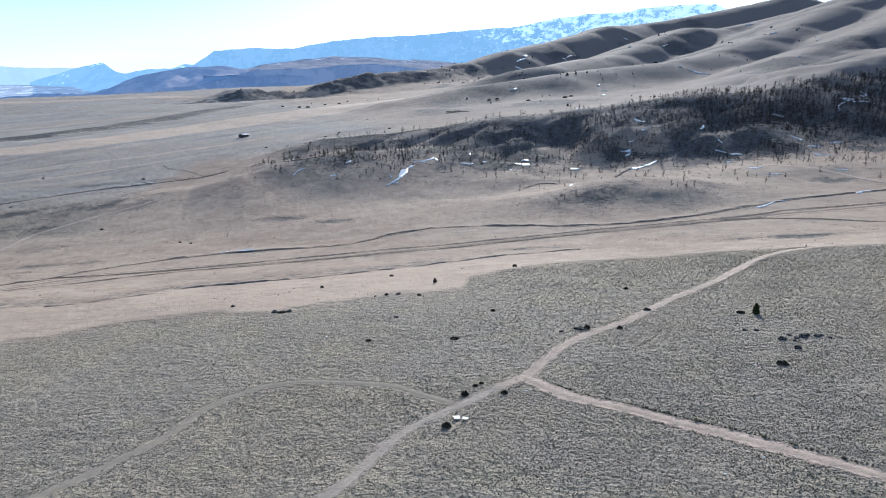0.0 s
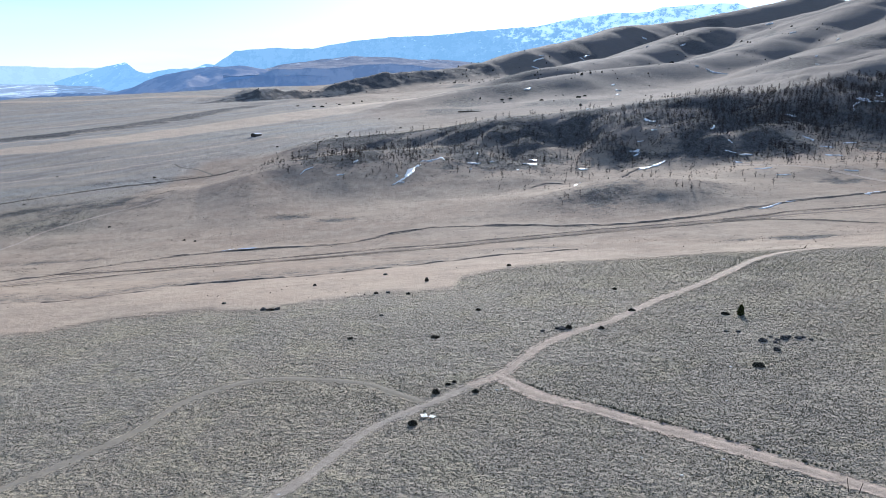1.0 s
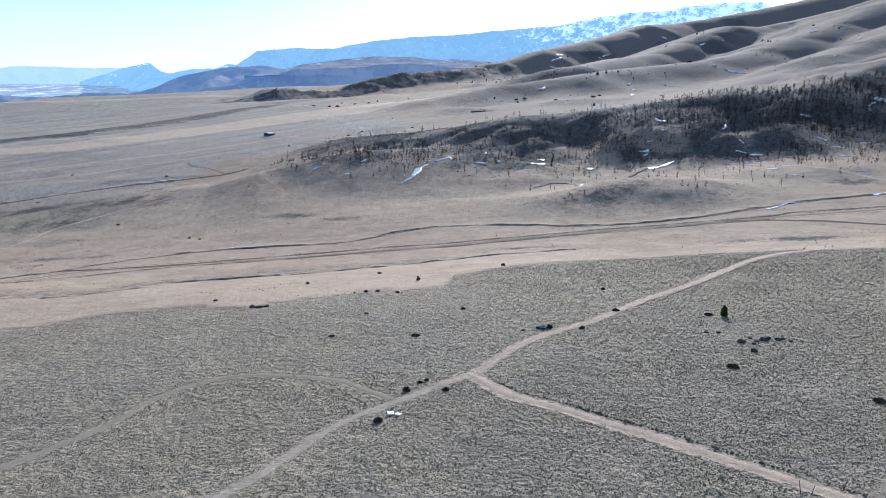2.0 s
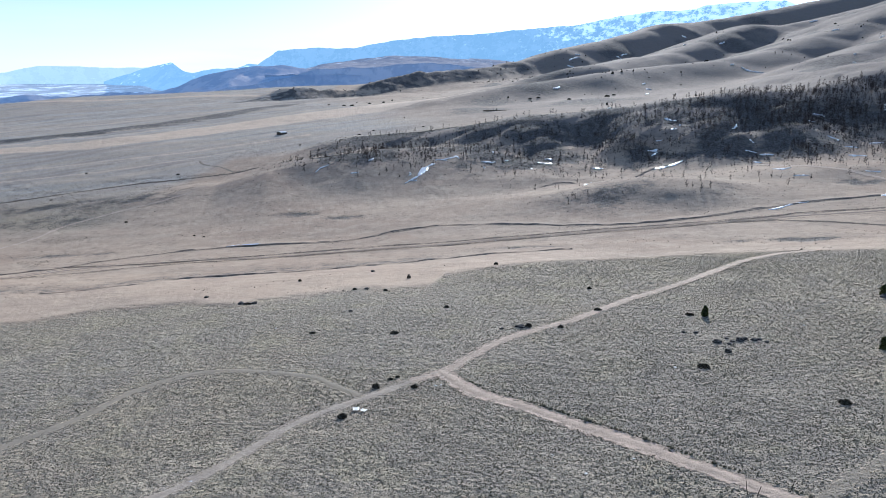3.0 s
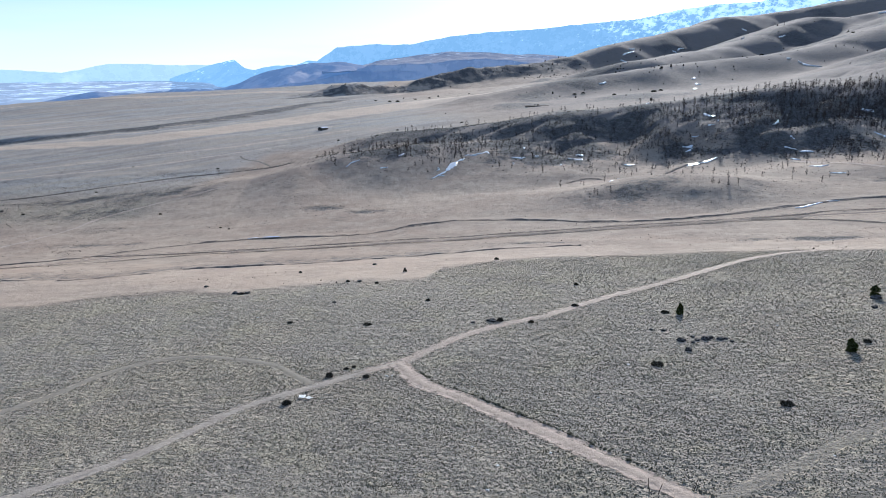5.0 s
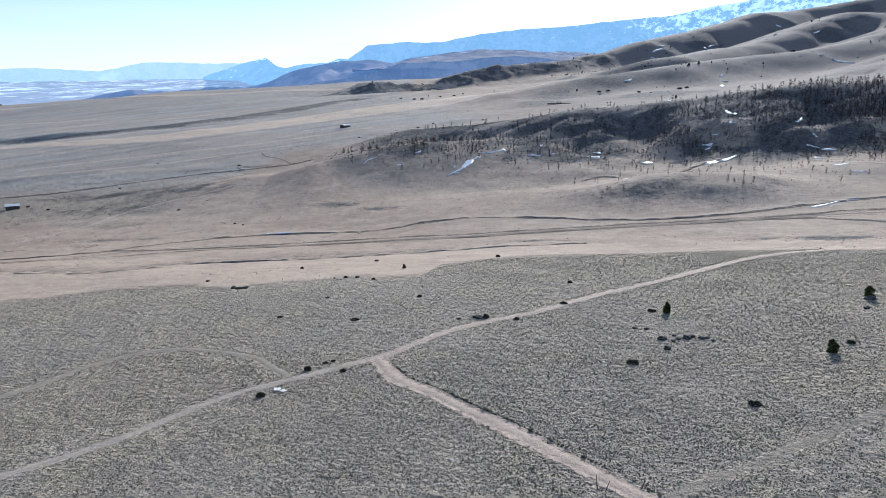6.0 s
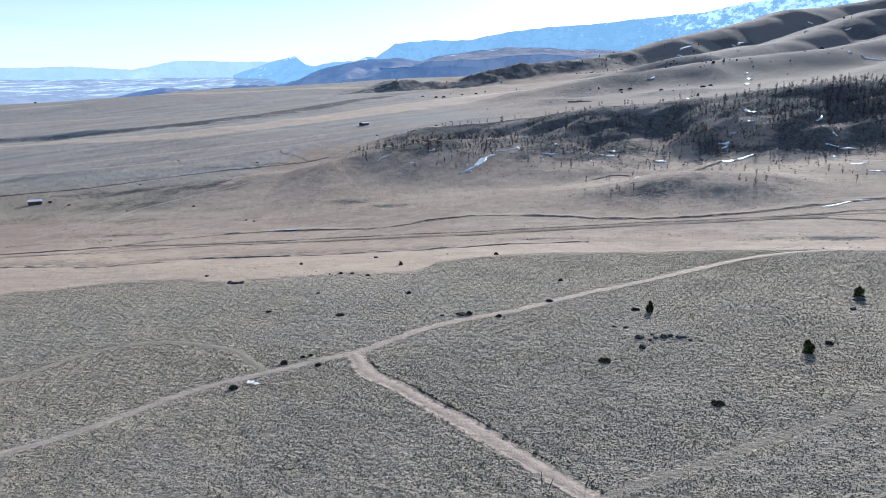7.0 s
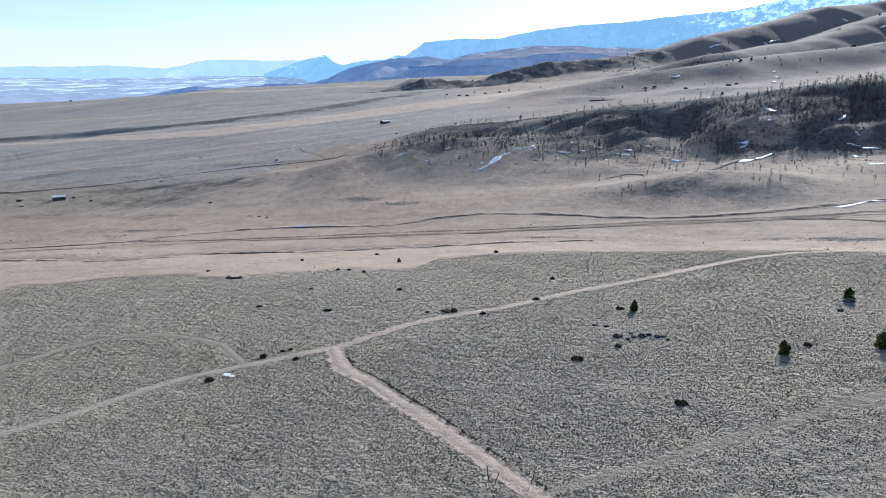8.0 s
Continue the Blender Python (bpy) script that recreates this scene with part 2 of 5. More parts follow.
def vnoise(x, y, seed=0):
    """Smooth value noise between -1 and 1 on arrays."""
    ix, iy = np.floor(x).astype(np.int64), np.floor(y).astype(np.int64)
    u, v = x - ix, y - iy
    u, v = u * u * u * (u * (u * 6 - 15) + 10), v * v * v * (v * (v * 6 - 15) + 10)
    a, b = lattice(ix, iy, seed), lattice(ix + 1, iy, seed)
    c, d = lattice(ix, iy + 1, seed), lattice(ix + 1, iy + 1, seed)
    return 2 * (a + (b - a) * u + (c - a) * v + (a - b - c + d) * u * v) - 1


def fbm(x, y, size, octaves=4, seed=0, gain=0.5):
    total, amp, norm = 0.0, 1.0, 0.0
    for k in range(octaves):
        ca, sa = math.cos(0.7 * k + seed), math.sin(0.7 * k + seed)
        total = total + amp * vnoise((ca * x - sa * y) / size + 17.3 * k, (sa * x + ca * y) / size - 9.1 * k, seed + k)
        norm, amp, size = norm + amp, amp * gain, size / 2.03
    return total / norm


def ridged(x, y, size, octaves=4, seed=0):
    total, amp, norm = 0.0, 1.0, 0.0
    for k in range(octaves):
        total = total + amp * (1 - np.abs(vnoise(x / size + 31.7 * k, y / size - 12.9 * k, seed + k)) * 1.6)
        norm, amp, size = norm + amp, amp * 0.5, size / 2.1
    return total / norm


def gullies(x, y, size, octaves=3, seed=0):
    """Round spurs with sharp drainage lines between them."""
    total, amp, norm = 0.0, 1.0, 0.0
    for k in range(octaves):
        n = vnoise(x / size + 31.7 * k, y / size - 12.9 * k, seed + k)
        total = total + amp * np.sqrt(n * n + 0.012) * 1.8
        norm, amp, size = norm + amp, amp * 0.42, size / 2.1
    return total / norm


def smooth(a, b, v):
    t = np.clip((v - a) / (b - a), 0, 1)
    return t * t * (3 - 2 * t)


def smax(a, b, r):
    h = np.maximum(r - np.abs(a - b), 0) / r
    return np.maximum(a, b) + h * h * r * 0.25


def along(points, x, y):
    """Distance to a line of points, the side (from -1, this side of it, to 1, beyond it) and the line's own height there, blended where it bends."""
    parts = []
    for p, q in zip(points, points[1:]):
        dx, dy = q[0] - p[0], q[1] - p[1]
        n = math.hypot(dx, dy)
        t = np.clip(((x - p[0]) * dx + (y - p[1]) * dy) / (n * n), 0, 1)
        d = np.hypot(x - p[0] - t * dx, y - p[1] - t * dy)
        off = ((y - p[1]) * dx - (x - p[0]) * dy) / n
        parts.append((d, off / np.maximum(d, 1e-6), p[2] + t * (q[2] - p[2]) if len(p) > 2 else 0.0))
    best = np.minimum.reduce([d for d, _, _ in parts])
    total, side, value = 0.0, 0.0, 0.0
    for d, s, v in parts:
        w = np.exp(-(d - best) / (2 + 0.12 * best))
        total, side, value = total + w, side + w * s, value + w * v
    return best, side / total, value / total


PROFILE = [(-4000, 11.0), (-200, 11.5), (20, 11.8), (60, 11.7), (96, 11.1), (120, 10.8), (150, 9.3), (168, 8.3), (185, 6.2),
           (205, 3.8), (240, 3.2), (265, 4.2), (290, 5.8), (320, 7.2), (350, 9.4), (400, 15.5), (430, 19.0), (540, 32.0), (700, 42.0), (1100, 65.0), (1550, 91.0),
           (1750, 88.0), (2600, -10.0), (6000, -40.0)]
# crest lines of the hills: x, y, z
BENCH = [(-121, 350, 6.3), (-97, 356, 12.4), (-76, 372, 17.6), (-43, 388, 21.6), (-7, 398, 22.7), (23, 402, 23.6)]
FOREST = [(-69, 450, 24.6), (-36, 450, 27.3), (-8, 446, 30.9), (25, 440, 36.7), (57, 450, 39.1), (95, 455, 43.4), (134, 460, 48.8),
          (164, 466, 51.9), (199, 475, 53), (232, 490, 58.9), (257, 505, 65.8), (287, 525, 74.1), (316, 540, 79.5), (431, 600, 100)]
SPUR_A = [(-46, 720, 45), (9, 760, 55.9), (56, 770, 62.8), (116, 790, 72.4), (172, 830, 79), (252, 870, 87.4), (331, 930, 101),
          (407, 1000, 122), (494, 1080, 146), (606, 1180, 185), (730, 1280, 225), (1000, 1500, 300)]
SPUR_B = [(198, 560, 55.2), (250, 620, 64.9), (284, 650, 71.8), (329, 700, 87.2), (399, 760, 105), (465, 800, 123), (606, 900, 167), (1000, 1200, 300)]
HILL_C = [(141, 1000, 88.6), (211, 1100, 104), (261, 1150, 111), (321, 1220, 130), (373, 1280, 148), (434, 1340, 168), (505, 1400, 171),
          (587, 1450, 187), (728, 1550, 219), (893, 1650, 265)]
HILL_D = [(49, 1400, 111), (120, 1450, 134), (210, 1550, 156), (309, 1650, 183), (365, 1700, 203), (449, 1800, 214), (537, 1850, 229),
          (682, 1900, 257), (785, 1950, 279), (907, 2000, 307)]
CRAG = [(-356, 1150, 48.8), (-319, 1180, 66), (-263, 1200, 63), (-221, 1200, 64), (-179, 1250, 78), (-120, 1300, 90), (0, 1350, 101)]
SCARP = [(-1000, 690), (-760, 650), (-600, 620), (-500, 612), (-400, 622), (-352, 650), (-325, 700), (-305, 770), (-285, 850), (-270, 920)]
# crest, front slope, back slope, roundness of the crest, blend with what lies below, roughness
HILLS = [(BENCH, 0.22, 0.13, 7, 4, 0.6), (FOREST, 0.33, 0.10, 6, 5, 2.4), (SPUR_B, 0.52, 0.28, 26, 8, 3.0), (SPUR_A, 0.37, 0.24, 28, 9, 3.2),
         (HILL_C, 0.58, 0.28, 42, 12, 4.0), (HILL_D, 0.54, 0.3, 50, 14, 4.0), (CRAG, 0.31, 0.2, 8, 6, 8)]


def base(x, y):
    ys, zs = [p[0] for p in PROFILE], [p[1] for p in PROFILE]
    z = 0.0
    for k in range(-3, 4):
        z = z + np.interp(y + k * (3 + 0.012 * np.abs(y)), ys, zs) / 7
    tilt = np.where(x < -450, -450 + (x + 450) * 1.3, x)
    tilt = np.where(x > 700, 700 + (x - 700) * 0.4, tilt)
    brow = smooth(900, 1400, y) * np.interp(x, [-2200, -1960, -1800, -1460, -1280, -914, -752, -628, -500, -300], [-60, -36, -18, 3, 12, 20, 13, 9, 5, 0])
    return z + brow + 0.062 * tilt * (1 - 0.75 * smooth(1700, 3000, np.hypot(x, y)))


def land(x, y):
    """Height of the ground."""
    x, y = np.asarray(x, float), np.asarray(y, float)
    far = np.hypot(x, y)
    z = base(x, y)
    z = z + 0.35 * fbm(x, y, 45, 3, 3) * smooth(40, 120, far) + 1.3 * fbm(x, y, 170, 3, 5) * smooth(190, 420, y)
    z = z + 0.22 * fbm(x, y, 11, 3, 13) * smooth(185, 260, y) + 0.9 * fbm(x, y, 48, 3, 15) * smooth(400, 800, y)
    for crest, front, back, round_, blend, rough in HILLS:
        d, side, top = along(crest, x, y)
        wob = fbm(x, y, 26 * rough ** 0.7, 4, 11)
        wx, wy = x + 16 * fbm(x, y, 90, 3, 35), y + 22 * fbm(x, y, 90, 3, 36)
        lean, size, long_ = (0.75, 36 * rough ** 0.5, 0.1) if rough > 2.7 else (1.0, 21, 0.2)
        gully = gullies((wx - lean * wy) * 0.8, long_ * (wy + wx), size, 4, 19) - 0.6
        k = front + (back - front) * smooth(0.0, 1.0, side)
        k = k + np.maximum(0.12 - k, 0) * (1 - np.abs(side))
        fall = k * (np.sqrt(d * d + round_ * round_) - round_)
        hill = top - fall + rough * ((0.12 if 2.7 < rough < 7 else 0.35) * wob + (0.1 if rough > 2.7 else 1.15) * gully) * smooth(2, 24 + 0.6 * round_, d)
        z = smax(z, hill, blend)
        if crest is CRAG:
            z = z + 6 * fbm(x, y, 36, 5, 27, 0.6) * np.exp(-d / 80)
    back = smooth(470, 560, y) * smooth(-130, 60, x) * (1 - smooth(1250, 1600, y))
    z = z + 0.8 * back * (gullies(0.8 * (x - 0.6 * y) + 20 * fbm(x, y, 100, 3, 39), 0.22 * (x + y), 85, 4, 43) - 0.55)
    # a low scarp across the plain
    d, side, _ = along(SCARP, x + 14 * fbm(x, y, 70, 3, 33), y + 14 * fbm(x, y, 70, 3, 34))
    this_side = smooth(0.1, 0.9, -side)
    z = z - (2.6 + 3.2 * (1 - smooth(-480, -380, x)) + 4.0 * fbm(x, y, 60, 4, 44)) * this_side * smooth(0.0, 26.0, d) * np.exp(-d / 80)
    wx, wy = x + 7 * fbm(x, y, 26, 3, 37), y + 7 * fbm(x, y, 26, 3, 38)
    # knolls below the wood, spurs and hollows in its slope
    for cx, cy, rx, ry, h in ((112, 388, 14, 28, 3.5), (66, 414, 17, 12, -3.5), (14, 412, 24, 18, -2.5), (84, 400, 10, 26, 2), (132, 400, 14, 22, 2.5), (152, 412, 16, 22, -1.5), (175, 385, 18, 30, 3),
                              (205, 420, 18, 26, -2.5), (30, 385, 9, 14, -2.5), (240, 430, 20, 28, 3),
                              (-170, 338, 40, 30, 1.2), (-200, 1130, 240, 80, -9), (77, 294, 42, 20, 6.2), (34, 336, 26, 9, 1.5), (150, 325, 40, 18, 2.0)):
        z = z + h * np.exp(-((wx - cx) / rx) ** 2 - ((wy - cy) / ry) ** 2)
    return z
# ---- helpers for the build ----
def mesh_of(name, verts, faces, mat, smooth_=True, cover=None):
    me = bpy.data.meshes.new(name)
    verts, faces = np.asarray(verts, np.float32), np.asarray(faces, np.int32)
    k = faces.shape[1]
    me.vertices.add(len(verts)), me.loops.add(faces.size), me.polygons.add(len(faces))
    me.vertices.foreach_set("co", verts.ravel())
    me.loops.foreach_set("vertex_index", faces.ravel())
    me.polygons.foreach_set("loop_start", np.arange(len(faces), dtype=np.int32) * k)
    me.polygons.foreach_set("use_smooth", np.full(len(faces), smooth_))
    me.update(calc_edges=True)
    if cover is not None:
        at = me.attributes.new("cover", "FLOAT_COLOR", "POINT")
        if cover.shape[1] == 3:
            cover = np.concatenate([cover, np.ones((len(verts), 1))], 1)
        at.data.foreach_set("color", cover.astype(np.float32).ravel())
    me.materials.append(mat)
    return me


def part(name, bm, mat, parent=None, label=""):
    """One mesh object from a bmesh (or a ready mesh), under a thing or a part."""
    if isinstance(bm, bpy.types.Mesh):
        me = bm
    else:
        me = bpy.data.meshes.new(name)
        bm.to_mesh(me)
        bm.free()
        me.materials.append(mat)
    ob = new(name, me)
    ob.parent = parent
    return tagged(ob, label)


def grid_faces(rows, cols, wrap=False):
    i, j = np.meshgrid(np.arange(rows - 1), np.arange(cols if wrap else cols - 1), indexing="ij")
    a, b = i * cols + j, i * cols + (j + 1) % cols
    return np.stack([a, b, b + cols, a + cols], -1).reshape(-1, 4)


def curve_through(points, step):
    """Points every step metres along a smooth line through the given ones."""
    p = np.array([points[0], *points, points[-1]], float)
    out = []
    for a, b, c, d in zip(p, p[1:], p[2:], p[3:]):
        n = max(2, int(np.linalg.norm(c - b) / step))
        for t in np.arange(n)[:, None] / n:
            out.append(0.5 * (2 * b + (c - a) * t + (2 * a - 5 * b + 4 * c - d) * t * t + (3 * b - a - 3 * c + d) * t ** 3))
    return np.concatenate([np.array(out).reshape(-1, 2), p[-1:]])


# ---- lines on the ground: x, y ----
ROAD = [(-60, 22), (-40, 38), (-26, 50.5), (-14.6, 62.7), (-10.2, 69.2), (-7.0, 76), (-3.6, 82), (3.4, 88.6), (7.4, 93.0), (12, 96.8), (14.8, 101.9), (19.1, 108.8),
        (24.6, 114.5), (31.5, 119.8), (37, 125.9), (44.7, 134.4), (54.5, 143.6), (65.6, 157.1), (76.4, 170.8), (86, 179.1), (97, 184)]
BRANCH = [(11, 96.4), (12.6, 94.2), (14, 91.4), (17, 87.6), (21.9, 83.8), (27.2, 78.8), (32.5, 74.2), (38.8, 68), (43.7, 63.2), (50, 57), (62, 46), (80, 32)]
TRACK_A = [(-50, 58), (-42.7, 69.4), (-38.3, 75.3), (-34.1, 82.7), (-31.4, 91.8), (-26.7, 97.1), (-21.5, 99.2), (-14.8, 98.1), (-7.4, 95.7), (-2.6, 91.6), (1.2, 88.2)]
TRACK_B = [(97, 101), (80.6, 88.8), (69.6, 79.5), (61.1, 72.3), (54.5, 66.7), (48.9, 62.4), (40, 55)]
TRACK_C = [(96, 141), (81, 129.5), (69.4, 120.8), (59.5, 112.6), (49.8, 102.9)]
VALLEY_ROAD = [(-170, 150), (-140, 182), (-122, 199), (-107, 211), (-82, 214.4), (-57, 215), (-32, 218.9), (-4.3, 224.8), (21, 231), (49.5, 237), (78.6, 241),
               (109, 245.6), (154, 251.4), (220, 258)]
CREEK = [(-175, 172), (-150, 193), (-120, 211), (-110, 221.7), (-88.7, 231.6), (-67.9, 236), (-34, 237.5), (-16.5, 249.9), (-2.8, 256.5), (19, 254.4), (42, 248),
         (61, 246.5), (81, 249.5), (104, 257.5), (124, 265.6), (140, 269.8), (175, 277)]
SIDE_ROAD = [(90, 243.5), (98, 243), (111.5, 239), (122, 234.2), (137, 223), (160, 205)]
WOOD_ROAD = [(135, 352), (141, 345), (155, 327), (166, 313.8), (176, 290.6), (190, 262)]
LEFT_DITCH = [(-420, 300), (-340, 322), (-288, 335), (-268, 342), (-240, 350), (-223, 359), (-208, 369), (-193, 377), (-177, 383), (-156, 387), (-134, 395), (-118, 402)]
LEFT_ROAD = [(-172, 235), (-164, 265), (-164, 286), (-159, 297.5), (-148.7, 313.5), (-140, 322), (-128, 336)]
HUT_PATH = [(-130, 398), (-144, 415), (-160, 428), (-168, 440)]
FIELD = [(-700, 605), (-522, 561), (-420, 532), (-348, 531), (-285, 541), (-245, 580), (-192, 640), (-122, 708), (-44, 780), (30, 850)]
SAGE_EDGE = [(-400, 20), (-150, 75), (-92, 112), (-81.4, 127.9), (-70.5, 137.7), (-56.3, 144.5), (-34.2, 141), (-21.4, 145), (-11.3, 150.2), (3.7, 151), (6.1, 165.3), (17, 177),
             (40, 182.9), (74, 187), (96, 184), (112, 181), (200, 172), (600, 120)]


BANK = [(-400, 150), (-160, 158), (-101.7, 161.6), (-88.9, 160), (-81.8, 162), (-73.4, 167.6), (-63.2, 175), (-49.4, 178.9), (-39.7, 181.2), (-27.9, 183), (-15.7, 189), (0, 196), (18, 203), (40, 207)]
GULLY = [(36, 322), (47, 328), (60.8, 314.2), (71.4, 319.5), (82, 340), (91, 353.9), (103.2, 360.1)]


def cover_of(x, y):
    """How far the ground is sage and gravel, pale mown strip, or dark scrub, which also carries painted shade."""
    wob = fbm(x, y, 9, 4, 23)
    edge = np.interp(x, [p[0] for p in SAGE_EDGE], [p[1] for p in SAGE_EDGE])
    sage = 1 - smooth(-6.0, 4.0, y - edge + 5.0 * wob)
    plain_left = smooth(32, 48, -x - 95 - 0.15 * (y - 250) + 20 * fbm(x, y, 60, 3, 4)) * smooth(265, 300, y) + smooth(430, 470, y) * (1 - smooth(-60, 20, x + 0.35 * (y - 460)))
    strips = smooth(0.0, 0.3, fbm(x * 0.25 - y * 0.1, y, 40, 3, 8))
    sage = np.maximum(sage, np.clip(plain_left, 0, 1) * (0.6 + 0.3 * strips) * (1 - smooth(1500, 1900, y)))
    d, _, _ = along(FIELD, x, y)
    wide = np.interp(x, [-520, -400, -274, -190, -70, 30], [6, 12, 29, 40, 46, 30])
    field = (1 - smooth(-2, 2, d - wide + 4 * wob)) * smooth(380, 480, y)
    for shift, w in ((-55, 6), (-105, 4), (-160, 5), (70, 5), (230, 9), (420, 14)):
        d2, side, _ = along([(px - shift * 0.5, py + shift * 0.85) for px, py in FIELD], x, y)
        field = np.maximum(field, (0.3 if shift < 0 else 0.6) * smooth(-0.25, 0.3, fbm(x, y, 120, 3, 77 + w)) * (1 - smooth(w * 0.4, w * 1.3, d2 + 7 * wob)) * (x < 0))
    for line, w in (([(-1700, 1420), (-1325, 1397), (-1005, 1394), (-753, 1338), (-548, 1319), (-336, 1186)], 22), ([(-700, 480), (-472, 525), (-405, 556), (-345, 602), (-304, 702)], 3.5),
                    ([(-330, 420), (-250, 455), (-190, 480), (-120, 520)], 2.0), ([(-420, 395), (-300, 400), (-215, 425), (-150, 470)], 1.5)):
        d2, _, _ = along(line, x, y)
        field = np.maximum(field, 0.8 * (1 - smooth(w * 0.6, w * 1.2, d2 + 0.25 * w * wob)))
    past = y - np.interp(x, [p[0] for p in BANK], [p[1] for p in BANK])
    bare = smooth(-1.0, 1.5, y - edge + 3.0 * wob) * (1 - smooth(-1.2, 1.2, past + 2 * wob)) * (1 - smooth(35, 60, x)) * (y < 230)
    bare = np.maximum(bare, 0.5 * smooth(-1.0, 1.5, y - edge + 3.0 * wob) * (1 - smooth(8, 18, y - edge + 5 * wob)) * smooth(30, 60, x))
    field = np.maximum(field, 0.28 * bare)
    slope_wood = smooth(345, 372, y + 8 * wob) * (1 - smooth(445, 470, y - np.maximum(x - 200, 0) * 0.3 + 8 * wob)) * smooth(-125, -60, x)
    scrub = slope_wood * (0.42 + 0.95 * fbm(x, y, 18, 4, 31))
    # first patch: the knoll's heath, plus the shade of its near face as colour
    for cx, cy, rx, ry, h in ((77, 280, 40, 17, 0.34), (-64, 290, 13, 5, 0.35), (-42, 279, 10, 4, 0.35), (-165, 332, 40, 14, 0.42), (-195, 330, 40, 14, 0.42), (-180, 300, 24, 14, 0.4), (98, 208, 14, 4, 0.7), (20, 214, 14, 3, 0.4), (-130, 235, 30, 4, 0.25),
                              (-10, 268, 8, 2, 0.4), (-135, 330, 16, 5, 0.3), (160, 300, 14, 6, 0.5), (-35, 448, 44, 7, 1.0)):
        scrub = np.maximum(scrub, h * (1.0 + 1.5 * wob) * np.exp(-((x - cx) / rx) ** 2 - ((y - cy) / ry) ** 2))
    scrub = np.maximum(scrub, 0.3 * smooth(0, 1.5, past + 2 * wob) * (1 - smooth(4, 20, past + 6 * wob)) * (1 - smooth(-10, 30, x)) * (y < 240))
    # shade of the scarp's near face, coloured in as scrub
    d, side, _ = along(SCARP, x, y)
    scrub = np.maximum(scrub, 0.5 * smooth(0.1, 0.8, -side) * smooth(-4, 6, d) * (1 - smooth(14, 46, d + 12 * wob)) * smooth(-0.9, 0.0, fbm(x, y, 110, 3, 47)))
    # near side of the crag darkened through the same channel
    d, side, _ = along([p[:2] for p in CRAG], x, y)
    scrub = np.maximum(scrub, (0.45 + 0.8 * wob) * (1 - smooth(0.0, 0.5, side)) * (1 - smooth(40, 95, d + 25 * wob)))
    back = smooth(520, 650, y) * smooth(0.05, 0.5, fbm(x, y, 90, 4, 41)) * smooth(-120, 0, x)
    return np.stack([np.clip(sage, 0, 1), np.clip(field, 0, 1), np.clip(np.maximum(scrub, 0.45 * back), 0, 1)], -1)


def ground():
    ang = np.concatenate([np.linspace(-58, 56, 720), np.linspace(56, 302, 50)[1:-1]])
    rad = np.concatenate([[0.02, 6, 14, 25, 36], np.geomspace(45, 330, 175), np.geomspace(332, 1900, 300), np.geomspace(1930, 4900, 40)])
    r, a = np.meshgrid(rad, np.radians(ang), indexing="ij")
    x, y = 28 + r * np.sin(a), r * np.cos(a)
    z = land(x, y)
    v = np.stack([x, y, z], -1).reshape(-1, 3)
    me = mesh_of("ground", v, grid_faces(len(rad), len(ang), True)[:, ::-1], STEPPE, True,
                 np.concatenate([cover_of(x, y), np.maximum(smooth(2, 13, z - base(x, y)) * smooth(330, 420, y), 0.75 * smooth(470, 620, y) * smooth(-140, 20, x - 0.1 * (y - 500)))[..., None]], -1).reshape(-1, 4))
    return tagged(new("ground", me), "dry grey-brown steppe with sage, grass and rolling bare hills", "ground", kind="structure")


def strip(name, line, width, mat, label, lift=0.05, ruts=True, depth=0.06, seed=0):
    """A worn way over the ground, with two wheel ruts and ragged edges."""
    c = curve_through(line, max(0.6, width * 0.3))
    d = np.gradient(c, axis=0)
    d /= np.linalg.norm(d, axis=1)[:, None] + 1e-9
    across = np.linspace(-1, 1, 13)
    s = np.arange(len(c))
    w = width * 0.5 * (1.25 + (0.22 if ruts else 0.7) * vnoise(s * 0.13, s * 0 + seed, 5)[:, None])
    x = c[:, :1] - d[:, 1:] * across * w
    y = c[:, 1:] + d[:, :1] * across * w
    wheel = np.exp(-((np.abs(across) - 0.45) / 0.16) ** 2) if ruts else np.zeros(13)
    z = land(x, y) + lift - depth * wheel + 0.02 * fbm(x, y, 1.5, 2, 7)
    cov = np.zeros((*x.shape, 3))
    cov[..., 0] = 1 - np.abs(across) ** 1.6 * 0.98
    cov[..., 1] = 1 - wheel if ruts else 0.3
    me = mesh_of(name, np.stack([x, y, z], -1).reshape(-1, 3), grid_faces(len(c), 13), mat, True, cov.reshape(-1, 3))
    return tagged(new(name, me), label, "dirt road" if ruts else "ditch", kind="structure")


